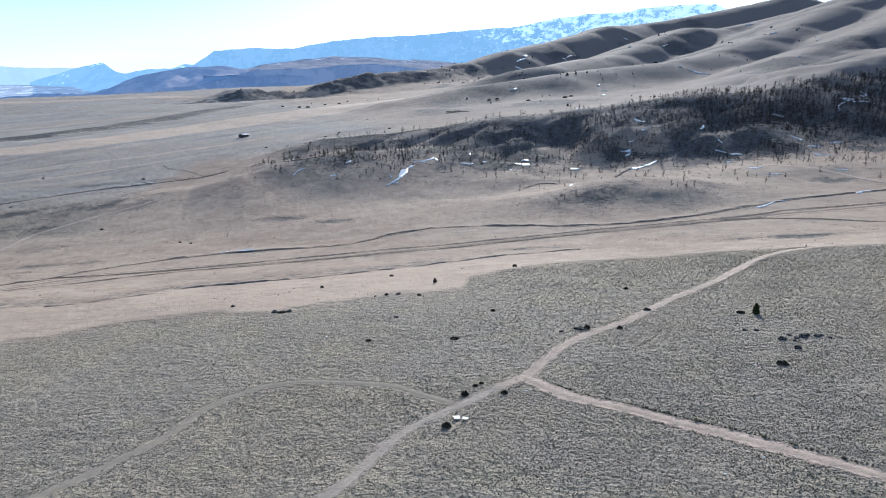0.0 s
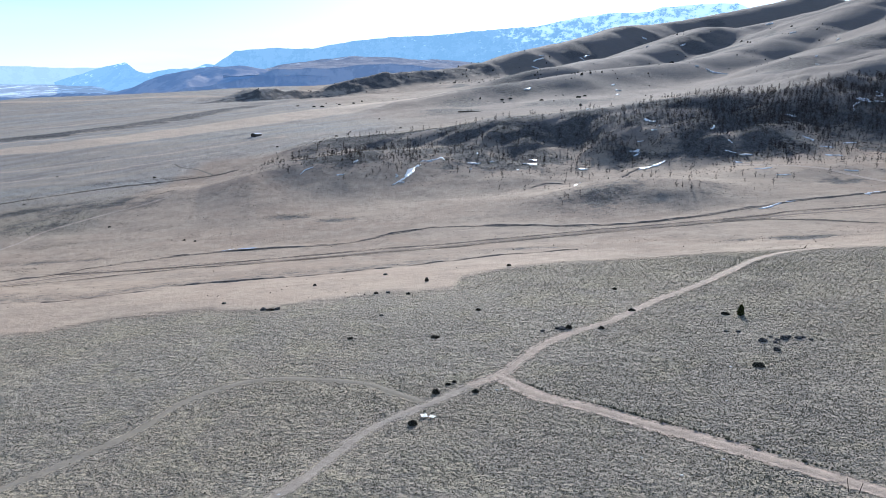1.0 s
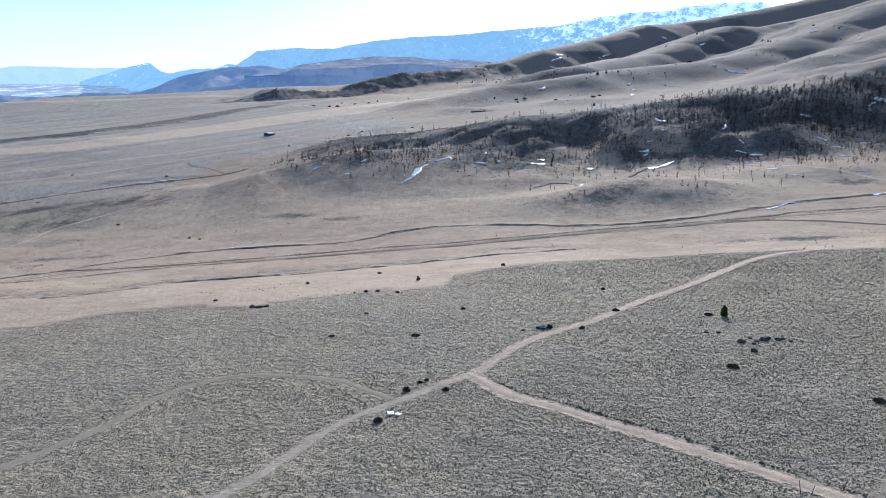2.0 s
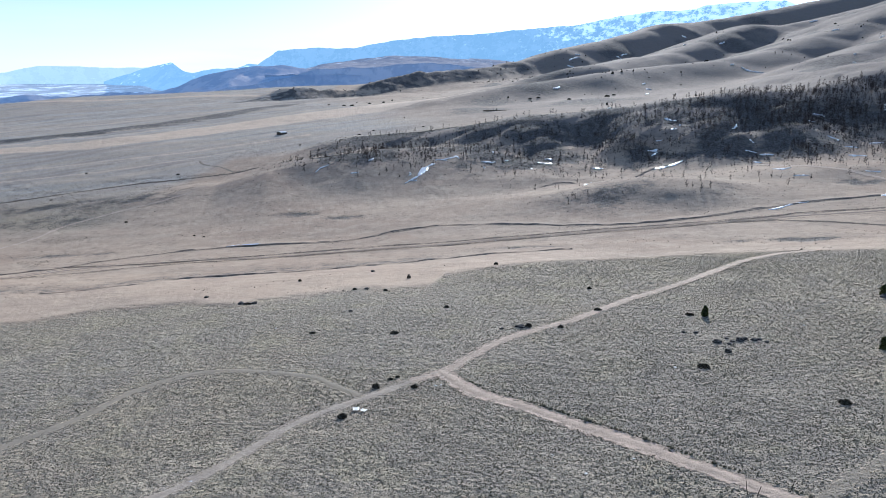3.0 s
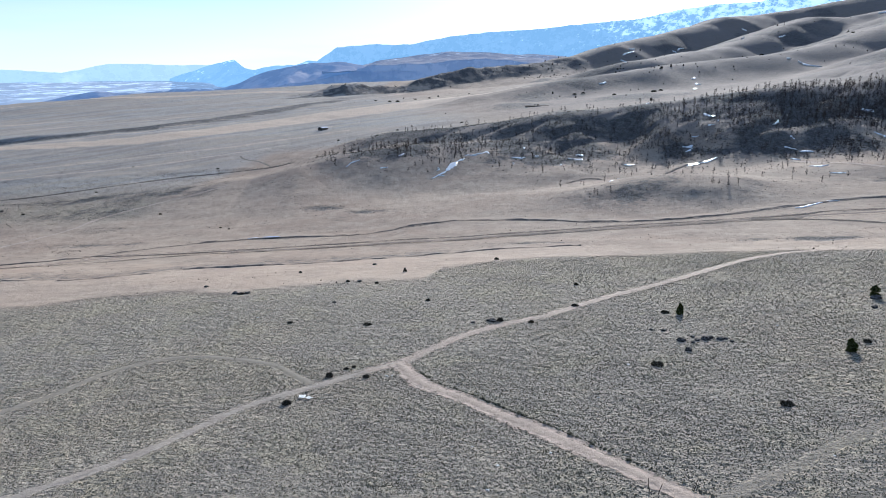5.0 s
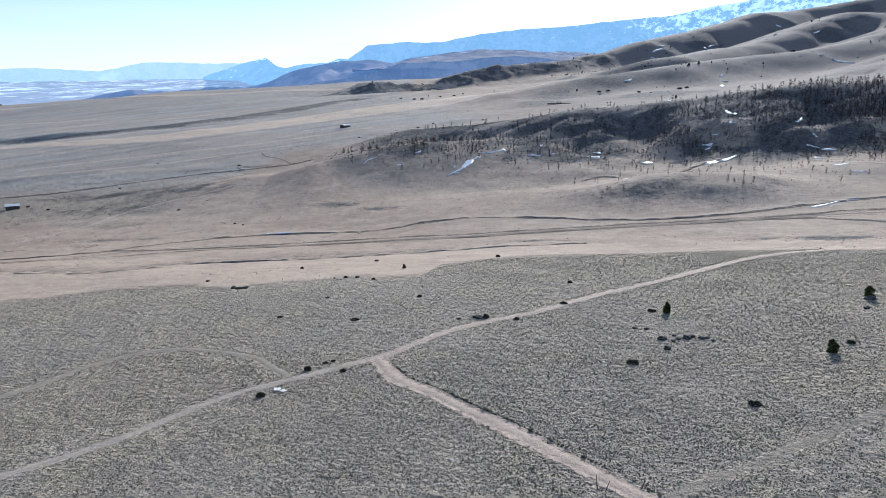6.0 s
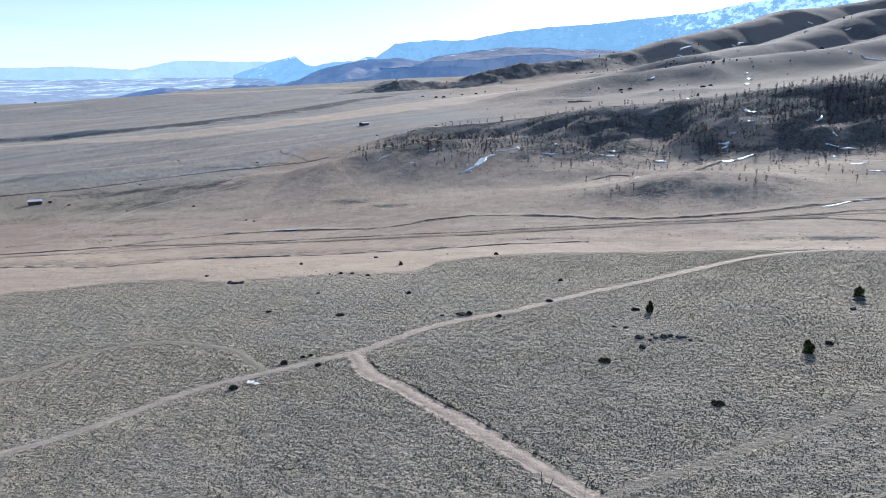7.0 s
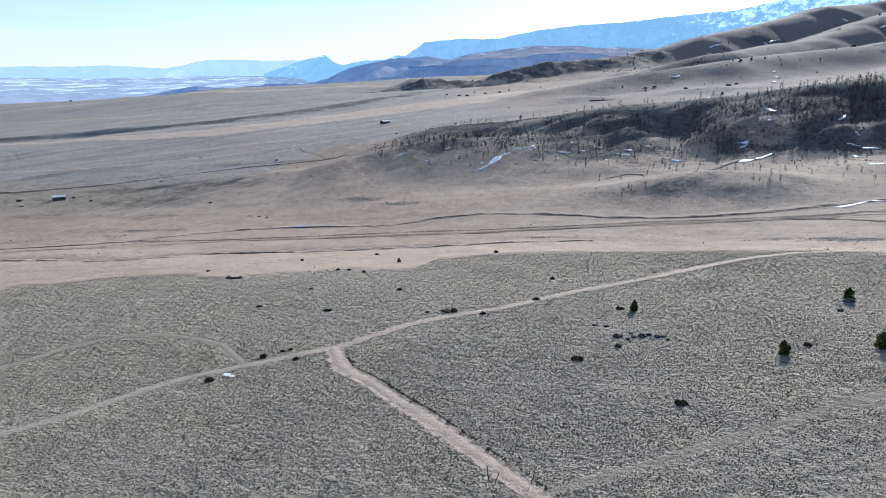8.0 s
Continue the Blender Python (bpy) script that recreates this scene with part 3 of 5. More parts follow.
def bank(name, line, high, label, seed=0, gap=0.0):
    """A small cut bank: a steep broken face towards the valley and a long back."""
    c = curve_through(line, 0.8)
    d = np.gradient(c, axis=0)
    d /= np.linalg.norm(d, axis=1)[:, None] + 1e-9
    s = np.arange(len(c)) * 0.8
    c = c + 0.8 * np.stack([vnoise(s * 0.2, s * 0 + seed, 8), vnoise(s * 0.2, s * 0 + seed, 9)], -1)
    tall = high * np.clip(0.8 + 0.6 * vnoise(s * 0.045, s * 0 + seed, 3) + 0.55 * vnoise(s * 0.4, s * 0, seed) - gap, 0.05, 2)[:, None]
    v, h = np.array([-1.6, -0.5, -0.25, 0.15, 0.5, 1.6, 3.5, 6.0]), np.array([-0.3, -0.12, 0.1, 0.85, 1.0, 0.8, 0.3, -0.2])
    x, y = c[:, :1] - d[:, 1:] * v, c[:, 1:] + d[:, :1] * v
    z = land(x, y) + tall * h - 0.02
    cov = np.concatenate([cover_of(x, y), np.zeros((*x.shape, 1))], -1)
    # shade of the backlit steep face, also tinted in through the scrub channel
    cov[..., 2] = np.maximum(cov[..., 2], np.array([0, 0.15, 0.4, 0.3, 0.1, 0, 0, 0]) * np.clip(tall / high, 0, 1))
    me = mesh_of(name, np.stack([x, y, z], -1).reshape(-1, 3), grid_faces(len(c), len(v)), STEPPE, True, cov.reshape(-1, 4))
    return tagged(new(name, me), label, "bank", kind="structure")


def mountains(name, crest, base_z, front, back, snow, haze, label, seed, rough, fall=0.8, mat=None, size=190, rise_snow=0.45):
    """A far range: crest line of x, y, z with a gullied front and a plain back."""
    full = np.array(crest, float)
    lens = np.concatenate([[0], np.cumsum(np.linalg.norm(np.diff(full[:, :2], axis=0), axis=1))])
    mine = np.linspace(0, lens[-1], int(lens[-1] / 12))
    c = np.stack([np.interp(mine, lens, full[:, 0]), np.interp(mine, lens, full[:, 1])], -1)
    top = np.interp(mine, lens, full[:, 2])
    v = np.concatenate([-np.geomspace(1, front, 44)[::-1], [0], np.geomspace(2, back, 8)])
    out = c / np.linalg.norm(c, axis=1)[:, None]
    x, y = c[:, :1] + out[:, :1] * v, c[:, 1:] + out[:, 1:] * v
    share = 1 - np.where(v < 0, (np.abs(v) / front) ** fall, (np.abs(v) / back) ** 0.9)
    rise = np.maximum(top[:, None] - base_z, 1)
    z = base_z + rise * share
    relief = ridged(x, 0.45 * y + 0.3 * x, size, 5, seed) - 0.95
    z = z + rough * relief * np.minimum(1, np.abs(v) / 140) * np.sqrt(np.clip(share, 0, 1)) + 5 * fbm(x, y, 60, 3, seed)
    cov = np.zeros((*x.shape, 3))
    cov[..., 0] = np.clip(np.interp(x, [-1500, 0, 500, 1500], snow) + rise_snow * (share - 0.6), 0, 1)
    # how strongly the painted haze glows here
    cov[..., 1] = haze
    me = mesh_of(name, np.stack([x, y, z], -1).reshape(-1, 3), grid_faces(len(c), len(v)), mat or RANGE, True, cov.reshape(-1, 3))
    return tagged(new(name, me), label, "mountain range", kind="structure")


ground()
strip("dirt_road", ROAD[8:], 2.4, TRACK, "pale dirt road winding over the sage steppe", seed=1)
strip("dirt_road", ROAD[:10], 2.2, GREY_TRACK, "greyish less used dirt road over the sage steppe", 0.045, seed=15)
strip("dirt_road", BRANCH, 2.7, TRACK, "pale dirt road branching off over the steppe", 0.058, seed=2)
strip("wheel_track", TRACK_A, 2.4, FAINT, "faint old wheel track in the sage", seed=3)
strip("wheel_track", TRACK_B, 2.0, FAINTER, "faint old wheel track in the sage", seed=4)
strip("wheel_track", TRACK_C, 1.4, FAINTEST, "faint old wheel track in the sage", seed=5)
strip("valley_road", VALLEY_ROAD, 7.0, VALLEY_DIRT, "worn dirt road along the valley floor", 0.1, depth=0.3, seed=6)
strip("wheel_rut", [(-121, 213.5), (-103, 212.6), (-82.4, 213), (-63.6, 216.8), (-44.1, 221), (-4, 228.6), (21, 233.4), (49.5, 239.2), (78.6, 243.2), (109, 247.8), (120.6, 252), (155.6, 255), (220, 261)], 1.0, RUT, "dark rut along the valley road", 0.13, False, seed=7)
strip("wheel_rut", [(-140, 188), (-121.7, 194.4), (-106, 199.7), (-90, 206.2), (-72, 210.6), (-52.5, 213), (-33.2, 216.8), (-4, 222.4), (21, 228.6), (49.5, 234.6), (78.6, 238.6), (109, 243)], 1.0, RUT, "dark rut along the valley road", 0.13, False, seed=8)
# flat strip; the dark of the sunken bed is put into its colour
strip("creek_ditch", CREEK, 0.75, RUT, "narrow dark creek bed across the dry valley", 0.08, False, seed=9)
strip("wheel_rut", SIDE_ROAD, 1.4, RUT, "dark rut of a side road in the valley", 0.1, False, seed=10)
strip("hill_road", WOOD_ROAD, 4.2, TRACK, "dirt road along the foot of the wooded hill", 0.12, seed=11)
# flat as well, its sunken dark given by colour
strip("creek_ditch", LEFT_DITCH, 3.0, RUT, "dark eroded ditch across the grey plain", 0.1, False, seed=12)
strip("wheel_track", LEFT_ROAD, 2.4, TRACK, "pale wheel track on the grassy slope", 0.1, seed=13)
strip("wheel_track", HUT_PATH, 1.6, FAINT, "short pale track on the plain", 0.1, seed=14)
bank("valley_bank", BANK[1:], 0.3, "low eroded bank above the pale dry flat", 1)
bank("creek_bank", [(x, y + 0.9) for x, y in CREEK], 0.26, "low crumbling bank along the dry creek", 2)
bank("ditch_bank", [(x, y + 1.5) for x, y in LEFT_DITCH], 0.46, "crumbling bank of the ditch on the plain", 3)
bank("gully_bank", GULLY, 0.45, "small gully bank beside the grassy knoll", 4, 0.2)
FAR_RANGE = [(-1484, 4300, 203), (-1369, 4280, 271), (-1310, 4250, 300), (-1071, 4250, 316), (-881, 4250, 310), (-689, 4250, 346), (-435, 4250, 371), (-119, 4250, 386),
             (71, 4250, 407), (382, 4200, 424), (567, 4200, 463), (766, 4100, 482), (966, 4050, 485), (1012, 4000, 500), (1189, 4000, 511), (1378, 3950, 514), (1432, 3950, 494),
             (1509, 3900, 447), (1900, 3700, 400)]
LONE_PEAK = [(-2660, 3380, -38), (-2580, 3520, 2), (-2433, 3720, 41), (-2239, 3766, 77), (-2059, 3794, 136), (-1907, 3813, 186), (-1823, 3813, 203), (-1749, 3813, 219), (-1696, 3813, 177), (-1641, 3813, 161), (-1551, 3860, 185), (-1442, 3906, 190), (-1393, 3999, 219), (-1343, 3999, 210)]
LEFT_RANGE = [(-3800, 2700, 150), (-3459, 3125, 152), (-3355, 3238, 157), (-3243, 3353, 159), (-3101, 3487, 163), (-2992, 3582, 168), (-2855, 3695, 160), (-2750, 3760, 150), (-2671, 4048, 207), (-2491, 4161, 211), (-2317, 4261, 205), (-2131, 4357, 213), (-2006, 4416, 196)]


def afar(points, k, turn):
    """The same crest seen from the steppe, k times as far, and turned by some degrees to the right."""
    ca, sa = math.cos(radians(turn)), math.sin(radians(turn))
    return [(28 + k * ((x - 28) * ca + y * sa), k * (y * ca - (x - 28) * sa), 49.5 + k * (z - 49.5)) for x, y, z in points]


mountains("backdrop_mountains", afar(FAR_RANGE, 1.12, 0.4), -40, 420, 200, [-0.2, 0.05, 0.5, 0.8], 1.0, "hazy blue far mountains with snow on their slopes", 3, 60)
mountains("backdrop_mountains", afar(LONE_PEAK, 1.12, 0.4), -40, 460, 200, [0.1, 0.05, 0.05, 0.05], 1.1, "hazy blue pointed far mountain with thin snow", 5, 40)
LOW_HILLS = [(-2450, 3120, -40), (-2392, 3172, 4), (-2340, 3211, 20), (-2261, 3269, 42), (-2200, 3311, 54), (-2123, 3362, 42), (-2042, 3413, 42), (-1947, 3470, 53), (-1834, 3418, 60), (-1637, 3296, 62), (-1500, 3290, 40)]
# the nearer far hills glow faintly too, for painted haze
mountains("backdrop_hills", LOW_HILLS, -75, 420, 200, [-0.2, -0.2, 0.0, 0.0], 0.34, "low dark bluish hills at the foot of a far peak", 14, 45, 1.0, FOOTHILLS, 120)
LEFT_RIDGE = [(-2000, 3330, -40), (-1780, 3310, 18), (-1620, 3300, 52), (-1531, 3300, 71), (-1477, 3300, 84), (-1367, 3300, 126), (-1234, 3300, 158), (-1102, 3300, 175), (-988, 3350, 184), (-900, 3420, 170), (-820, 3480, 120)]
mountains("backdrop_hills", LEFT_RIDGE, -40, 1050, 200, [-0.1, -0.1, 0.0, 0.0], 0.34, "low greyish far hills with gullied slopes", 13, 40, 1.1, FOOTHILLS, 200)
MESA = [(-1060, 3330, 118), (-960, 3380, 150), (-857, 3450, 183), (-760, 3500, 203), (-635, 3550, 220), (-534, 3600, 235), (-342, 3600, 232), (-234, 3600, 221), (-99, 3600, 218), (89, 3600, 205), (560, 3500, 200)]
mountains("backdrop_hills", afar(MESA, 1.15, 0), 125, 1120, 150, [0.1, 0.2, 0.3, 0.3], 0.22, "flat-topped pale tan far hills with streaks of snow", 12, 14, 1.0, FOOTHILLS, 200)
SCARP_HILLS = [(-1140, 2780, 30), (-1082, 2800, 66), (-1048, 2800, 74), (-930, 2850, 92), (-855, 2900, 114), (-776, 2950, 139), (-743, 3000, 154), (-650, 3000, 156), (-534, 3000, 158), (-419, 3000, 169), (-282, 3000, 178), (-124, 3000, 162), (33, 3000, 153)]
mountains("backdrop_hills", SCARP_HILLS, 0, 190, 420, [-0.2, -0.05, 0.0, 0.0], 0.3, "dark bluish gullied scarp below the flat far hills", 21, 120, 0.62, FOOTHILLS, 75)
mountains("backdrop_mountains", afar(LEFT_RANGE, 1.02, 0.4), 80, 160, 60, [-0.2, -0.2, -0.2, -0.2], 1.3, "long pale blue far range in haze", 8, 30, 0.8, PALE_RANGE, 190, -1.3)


def far_lowland():
    """The wide lowland behind the brow of the plain, pale by haze painted as emission, with belts of snow."""
    ang, rad = np.radians(np.linspace(-78, -14, 160)), np.linspace(2500, 4880, 90)
    r, a = np.meshgrid(rad, ang, indexing="ij")
    x, y = 28 + r * np.sin(a), r * np.cos(a)
    z = np.interp(r, [2500, 3400, 4000, 4350, 4700, 4880], [-62, -45, -15, 45, 100, 108]) + 6 * fbm(x, y, 500, 4, 91) * smooth(2500, 3500, r)
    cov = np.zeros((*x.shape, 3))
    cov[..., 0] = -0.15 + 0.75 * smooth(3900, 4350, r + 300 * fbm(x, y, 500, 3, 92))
    # full strength of the haze emission
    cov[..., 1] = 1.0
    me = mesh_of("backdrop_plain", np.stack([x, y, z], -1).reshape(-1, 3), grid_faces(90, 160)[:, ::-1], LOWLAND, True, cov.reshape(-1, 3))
    return tagged(new("backdrop_plain", me), "pale hazy far lowland with belts of snow", "plain", kind="structure")


far_lowland()
# ---- sage tufts and stones of the near steppe ----
WAYS = [(ROAD, 1.35), (BRANCH, 1.45), (TRACK_A, 0.9), (TRACK_B, 0.9), (TRACK_C, 0.4)]


def tuft_shape(rng, ring, levels):
    """Corners and triangles of one low cushion, a metre across and high, ragged at its rim."""
    v, f = [], []
    for k in range(levels):
        h, r = (-0.12, 0.62, 0.9)[k], (1.0, 0.8, 0.45)[k]
        for j in range(ring):
            a = 2 * math.pi * (j + 0.5 * k) / ring + rng.uniform(-0.3, 0.3)
            q = r * rng.uniform(0.7, 1.25)
            v.append((0.5 * q * math.cos(a), 0.5 * q * math.sin(a), h + (rng.uniform(-0.2, 0.25) if k else 0)))
    v.append((rng.uniform(-0.18, 0.18), rng.uniform(-0.18, 0.18), rng.uniform(0.85, 1.1)))
    for k in range(levels - 1):
        for j in range(ring):
            a, b = k * ring + j, k * ring + (j + 1) % ring
            f += [(a, b, a + ring), (b, b + ring, a + ring)]
    top = (levels - 1) * ring
    f += [(top + j, top + (j + 1) % ring, len(v) - 1) for j in range(ring)]
    return np.array(v), np.array(f)


def scatter(shapes, x, y, z, size, high, turn, pick):
    """All the tufts as one sheet of corners and triangles."""
    vs, fs, n = [], [], 0
    for k, (v, f) in enumerate(shapes):
        m = pick == k
        if not m.any():
            continue
        ca, sa = np.cos(turn[m])[:, None], np.sin(turn[m])[:, None]
        px = (v[None, :, 0] * ca - v[None, :, 1] * sa) * size[m][:, None] + x[m][:, None]
        py = (v[None, :, 0] * sa + v[None, :, 1] * ca) * size[m][:, None] + y[m][:, None]
        pz = v[None, :, 2] * high[m][:, None] + z[m][:, None]
        vs.append(np.stack([px, py, pz], -1).reshape(-1, 3))
        fs.append((f[None] + n + (np.arange(m.sum()) * len(v))[:, None, None]).reshape(-1, 3))
        n += m.sum() * len(v)
    return np.concatenate(vs), np.concatenate(fs)


def sage_field(name, x0, x1, y0, y1, per_m2, ring, levels, grow, seed, label):
    rng = np.random.default_rng(seed)
    n = int((x1 - x0) * (y1 - y0) * per_m2)
    x, y = rng.uniform(x0, x1, n), rng.uniform(y0, y1, n)
    # only what the slopes before the hill could show: a fan opening ahead
    keep = (np.abs(x - 22) < 34 + 0.86 * y) & (rng.uniform(0, 1, n) < (0.62 + 0.35 * fbm(x, y, 9, 3, 51) + 0.25 * fbm(x, y, 45, 3, 52)) * (0.42 + 0.13 * smooth(110, 85, y) + 0.55 * smooth(-45, 80, x)))
    edge = np.interp(x, [p[0] for p in SAGE_EDGE], [p[1] for p in SAGE_EDGE]) + 3 * fbm(x, y, 9, 4, 23)
    keep &= y < edge - rng.exponential(5, n)
    x, y = x[keep], y[keep]
    free = np.ones(len(x), bool)
    for line, w in WAYS:
        d, _, _ = along(line, x, y)
        thin = 1.0 if w > 1 else 0.75
        free &= (d > w * (0.85 + 0.35 * vnoise(x * 0.8, y * 0.8, 6))) | (rng.uniform(0, 1, len(x)) > thin)
    x, y = x[free], y[free]
    n = len(x)
    size = np.clip(rng.lognormal(-1.2, 0.26, n), 0.12, 0.8) * grow
    high = size * rng.uniform(0.34, 0.58, n)
    shapes = [tuft_shape(random.Random(seed * 10 + k), ring, levels) for k in range(8)]
    v, f = scatter(shapes, x, y, land(x, y) - 0.01, size, high, rng.uniform(0, 6.3, n), rng.integers(0, 8, n))
    return tagged(new(name, mesh_of(name, v, f, SAGE, False)), label, "sagebrush", kind="stuff")


sage_field("sagebrush", -75, 135, 46, 98, 27, 4, 1, 0.6, 4, "low grey sage tufts thick over the near steppe")
sage_field("sagebrush", -100, 170, 98, 190, 17, 4, 1, 0.62, 5, "low grey sage tufts spreading to the valley edge")


def grass_field(name, x0, x1, y0, y1, per_m2, grow, seed, label):
    """Dry bunch grass and low herbs of the valley and the plain."""
    rng = np.random.default_rng(seed)
    n = int((x1 - x0) * (y1 - y0) * per_m2)
    x, y = rng.uniform(x0, x1, n), rng.uniform(y0, y1, n)
    edge = np.interp(x, [p[0] for p in SAGE_EDGE], [p[1] for p in SAGE_EDGE])
    c = cover_of(x, y)
    chance = 0.01 + 0.5 * smooth(0.15, 0.45, fbm(x, y * 2.2, 24, 4, 57)) + 0.3 * c[:, 0] + 0.8 * c[:, 2] - 0.6 * c[:, 1]
    keep = (np.abs(x - 28) < 30 + 0.9 * y) & (rng.uniform(0, 1, n) < chance) & (y > edge - 3)
    x, y = x[keep], y[keep]
    for line, w in ((VALLEY_ROAD, 3.5), (WOOD_ROAD, 2)):
        d, _, _ = along(line, x, y)
        x, y = x[d > w], y[d > w]
    n = len(x)
    size = np.clip(rng.lognormal(-1.25, 0.4, n), 0.15, 1.0) * grow
    shapes = [tuft_shape(random.Random(seed * 10 + k), 4, 1) for k in range(6)]
    v, f = scatter(shapes, x, y, land(x, y) - 0.02, size, size * rng.uniform(0.35, 0.8, n), rng.uniform(0, 6.3, n), rng.integers(0, 6, n))
    return tagged(new(name, mesh_of(name, v, f, BUNCH, False)), label, "grass", kind="stuff")


def verge(line, offset, per_m, seed, label):
    """Taller sage that lines the edge of a road."""
    rng = np.random.default_rng(seed)
    c = curve_through(line, 0.5)
    d = np.gradient(c, axis=0)
    d /= np.linalg.norm(d, axis=1)[:, None] + 1e-9
    n = int(len(c) * 0.5 * per_m)
    i = rng.integers(0, len(c), n)
    keep = rng.uniform(0, 1, n) < 0.6 + 0.5 * vnoise(i * 0.08, i * 0.0, seed)
    i = i[keep]
    off = offset + np.sign(offset) * np.abs(rng.normal(0, 0.16, len(i)))
    x, y = c[i, 0] - d[i, 1] * off, c[i, 1] + d[i, 0] * off
    size = np.clip(rng.lognormal(-1.35, 0.3, len(i)), 0.15, 0.6)
    shapes = [tuft_shape(random.Random(seed * 10 + k), 5, 2) for k in range(6)]
    v, f = scatter(shapes, x, y, land(x, y) - 0.01, size, size * rng.uniform(0.5, 0.8, len(i)), rng.uniform(0, 6.3, len(i)), rng.integers(0, 6, len(i)))
    return tagged(new("road_verge", mesh_of("road_verge", v, f, SAGE, False)), label, "sagebrush", kind="stuff")


verge(BRANCH[2:], 1.5, 9, 21, "taller dark sage lining the far edge of the dirt road")
grass_field("dry_grass", -170, 190, 140, 330, 0.7, 0.7, 14, "dry brown bunch grass dotting the valley floor")
grass_field("dry_grass", -330, 300, 330, 480, 0.7, 0.75, 15, "dark dry herbs and bunch grass on the slopes")
grass_field("dry_grass", -330, -130, 200, 400, 2.2, 0.9, 16, "dry grey herbs on the plain")


def stone_bm(size, seed, flat=0.6):
    bm = bmesh.new()
    bmesh.ops.create_icosphere(bm, subdivisions=2, radius=0.5)
    off = Vector((seed * 3.7, seed * 1.3, 0))
    for v in bm.verts:
        p = v.co.copy()
        v.co *= 1 + 0.45 * noise.noise(p * 2.2 + off) + 0.15 * noise.noise(p * 6 + off)
        v.co.z = max(v.co.z * flat, -0.2 * flat) + 0.12
        v.co *= size
    return bm


def on_ground(x, y, sink=0.0):
    return float(land(x, y)) - sink


def stone(x, y, size, seed, label, mat=None, flat=0.6, group="boulders in the sage"):
    ob = part("boulder" if size > 0.5 else "stone", stone_bm(size, seed, flat), mat or STONE)
    ob.matrix_basis = pose(x, y, on_ground(x, y, 0.04 * size), 0, 0, seed * 57 % 360)
    return tagged(ob, label, "rock", group)


for k, (x, y, size) in enumerate([(54.6, 105.8, 1.0), (55.4, 106.4, 0.7), (56.6, 105.6, 0.8), (57.4, 105.9, 0.6), (53.4, 105.3, 0.6), (51.2, 105.2, 1.0), (51.5, 101.0, 0.9), (49.3, 109.9, 0.6),
                                  (47.6, 110.3, 0.55), (52.6, 104.2, 0.45), (58.0, 104.6, 0.5), (53.0, 106.8, 0.5), (22.9, 116.4, 1.0), (22.2, 116.8, 0.7), (19.6, 115.8, 0.55), (82.9, 121.1, 0.8),
                                  (-33.4, 139.6, 1.0), (-30.4, 139.4, 0.9), (-44.1, 147.9, 0.8), (-12.7, 176, 0.9), (-9.5, 150.4, 0.7), (-8.6, 129.7, 0.6)]):
    stone(x, y, size * 1.25, k + 1, "grey weathered boulder half sunk among the sage tufts")
for k, (x, y, size) in enumerate([(42.9, 95.1, 0.55), (10.9, 91.1, 0.45), (33.1, 69.5, 0.35), (28, 66.5, 0.4), (-12, 66, 0.4), (38.5, 84, 0.3), (60, 70, 0.3), (25, 70.5, 0.3), (-20, 120, 0.5),
                                  (66, 112, 0.4), (11.6, 91.3, 0.3), (27.5, 61.8, 0.35)]):
    stone(x, y, size, k + 41, "small pale whitish stone lying in the sage", PALE_STONE, 0.28, "pale stones in the sage")


# ---- bushes and junipers ----
def spray(rng, n, shape, leaf, lean=0.5):
    """Many small pointed sprays of twigs or needles round a shape that gives the spot and its outward way."""
    bm = bmesh.new()
    for _ in range(n):
        p, out = shape(rng)
        out = (out + Vector((rng.gauss(0, lean), rng.gauss(0, lean), rng.gauss(0, lean)))).normalized()
        side = out.cross(Vector((rng.gauss(0, 1), rng.gauss(0, 1), rng.gauss(0, 1)))).normalized()
        up = out.cross(side)
        s = leaf * rng.uniform(0.6, 1.5)
        a = bm.verts.new(p + side * s * 0.3)
        b = bm.verts.new(p - side * s * 0.15 + up * s * 0.26)
        c = bm.verts.new(p - side * s * 0.15 - up * s * 0.26)
        d = bm.verts.new(p + out * s)
        for tri in ((a, b, d), (b, c, d), (c, a, d)):
            bm.faces.new(tri)
    return bm


def stick(bm, p, q, r0, r1, sides=5):
    way = (q - p).normalized()
    u = way.orthogonal().normalized()
    w = way.cross(u)
    rings = []
    for c, r in ((p, r0), (q, r1)):
        rings.append([bm.verts.new(c + (u * math.cos(2 * math.pi * k / sides) + w * math.sin(2 * math.pi * k / sides)) * r) for k in range(sides)])
    for k in range(sides):
        bm.faces.new((rings[0][k], rings[0][(k + 1) % sides], rings[1][(k + 1) % sides], rings[1][k]))
    bm.faces.new(rings[1])
    bm.faces.new(rings[0][::-1])


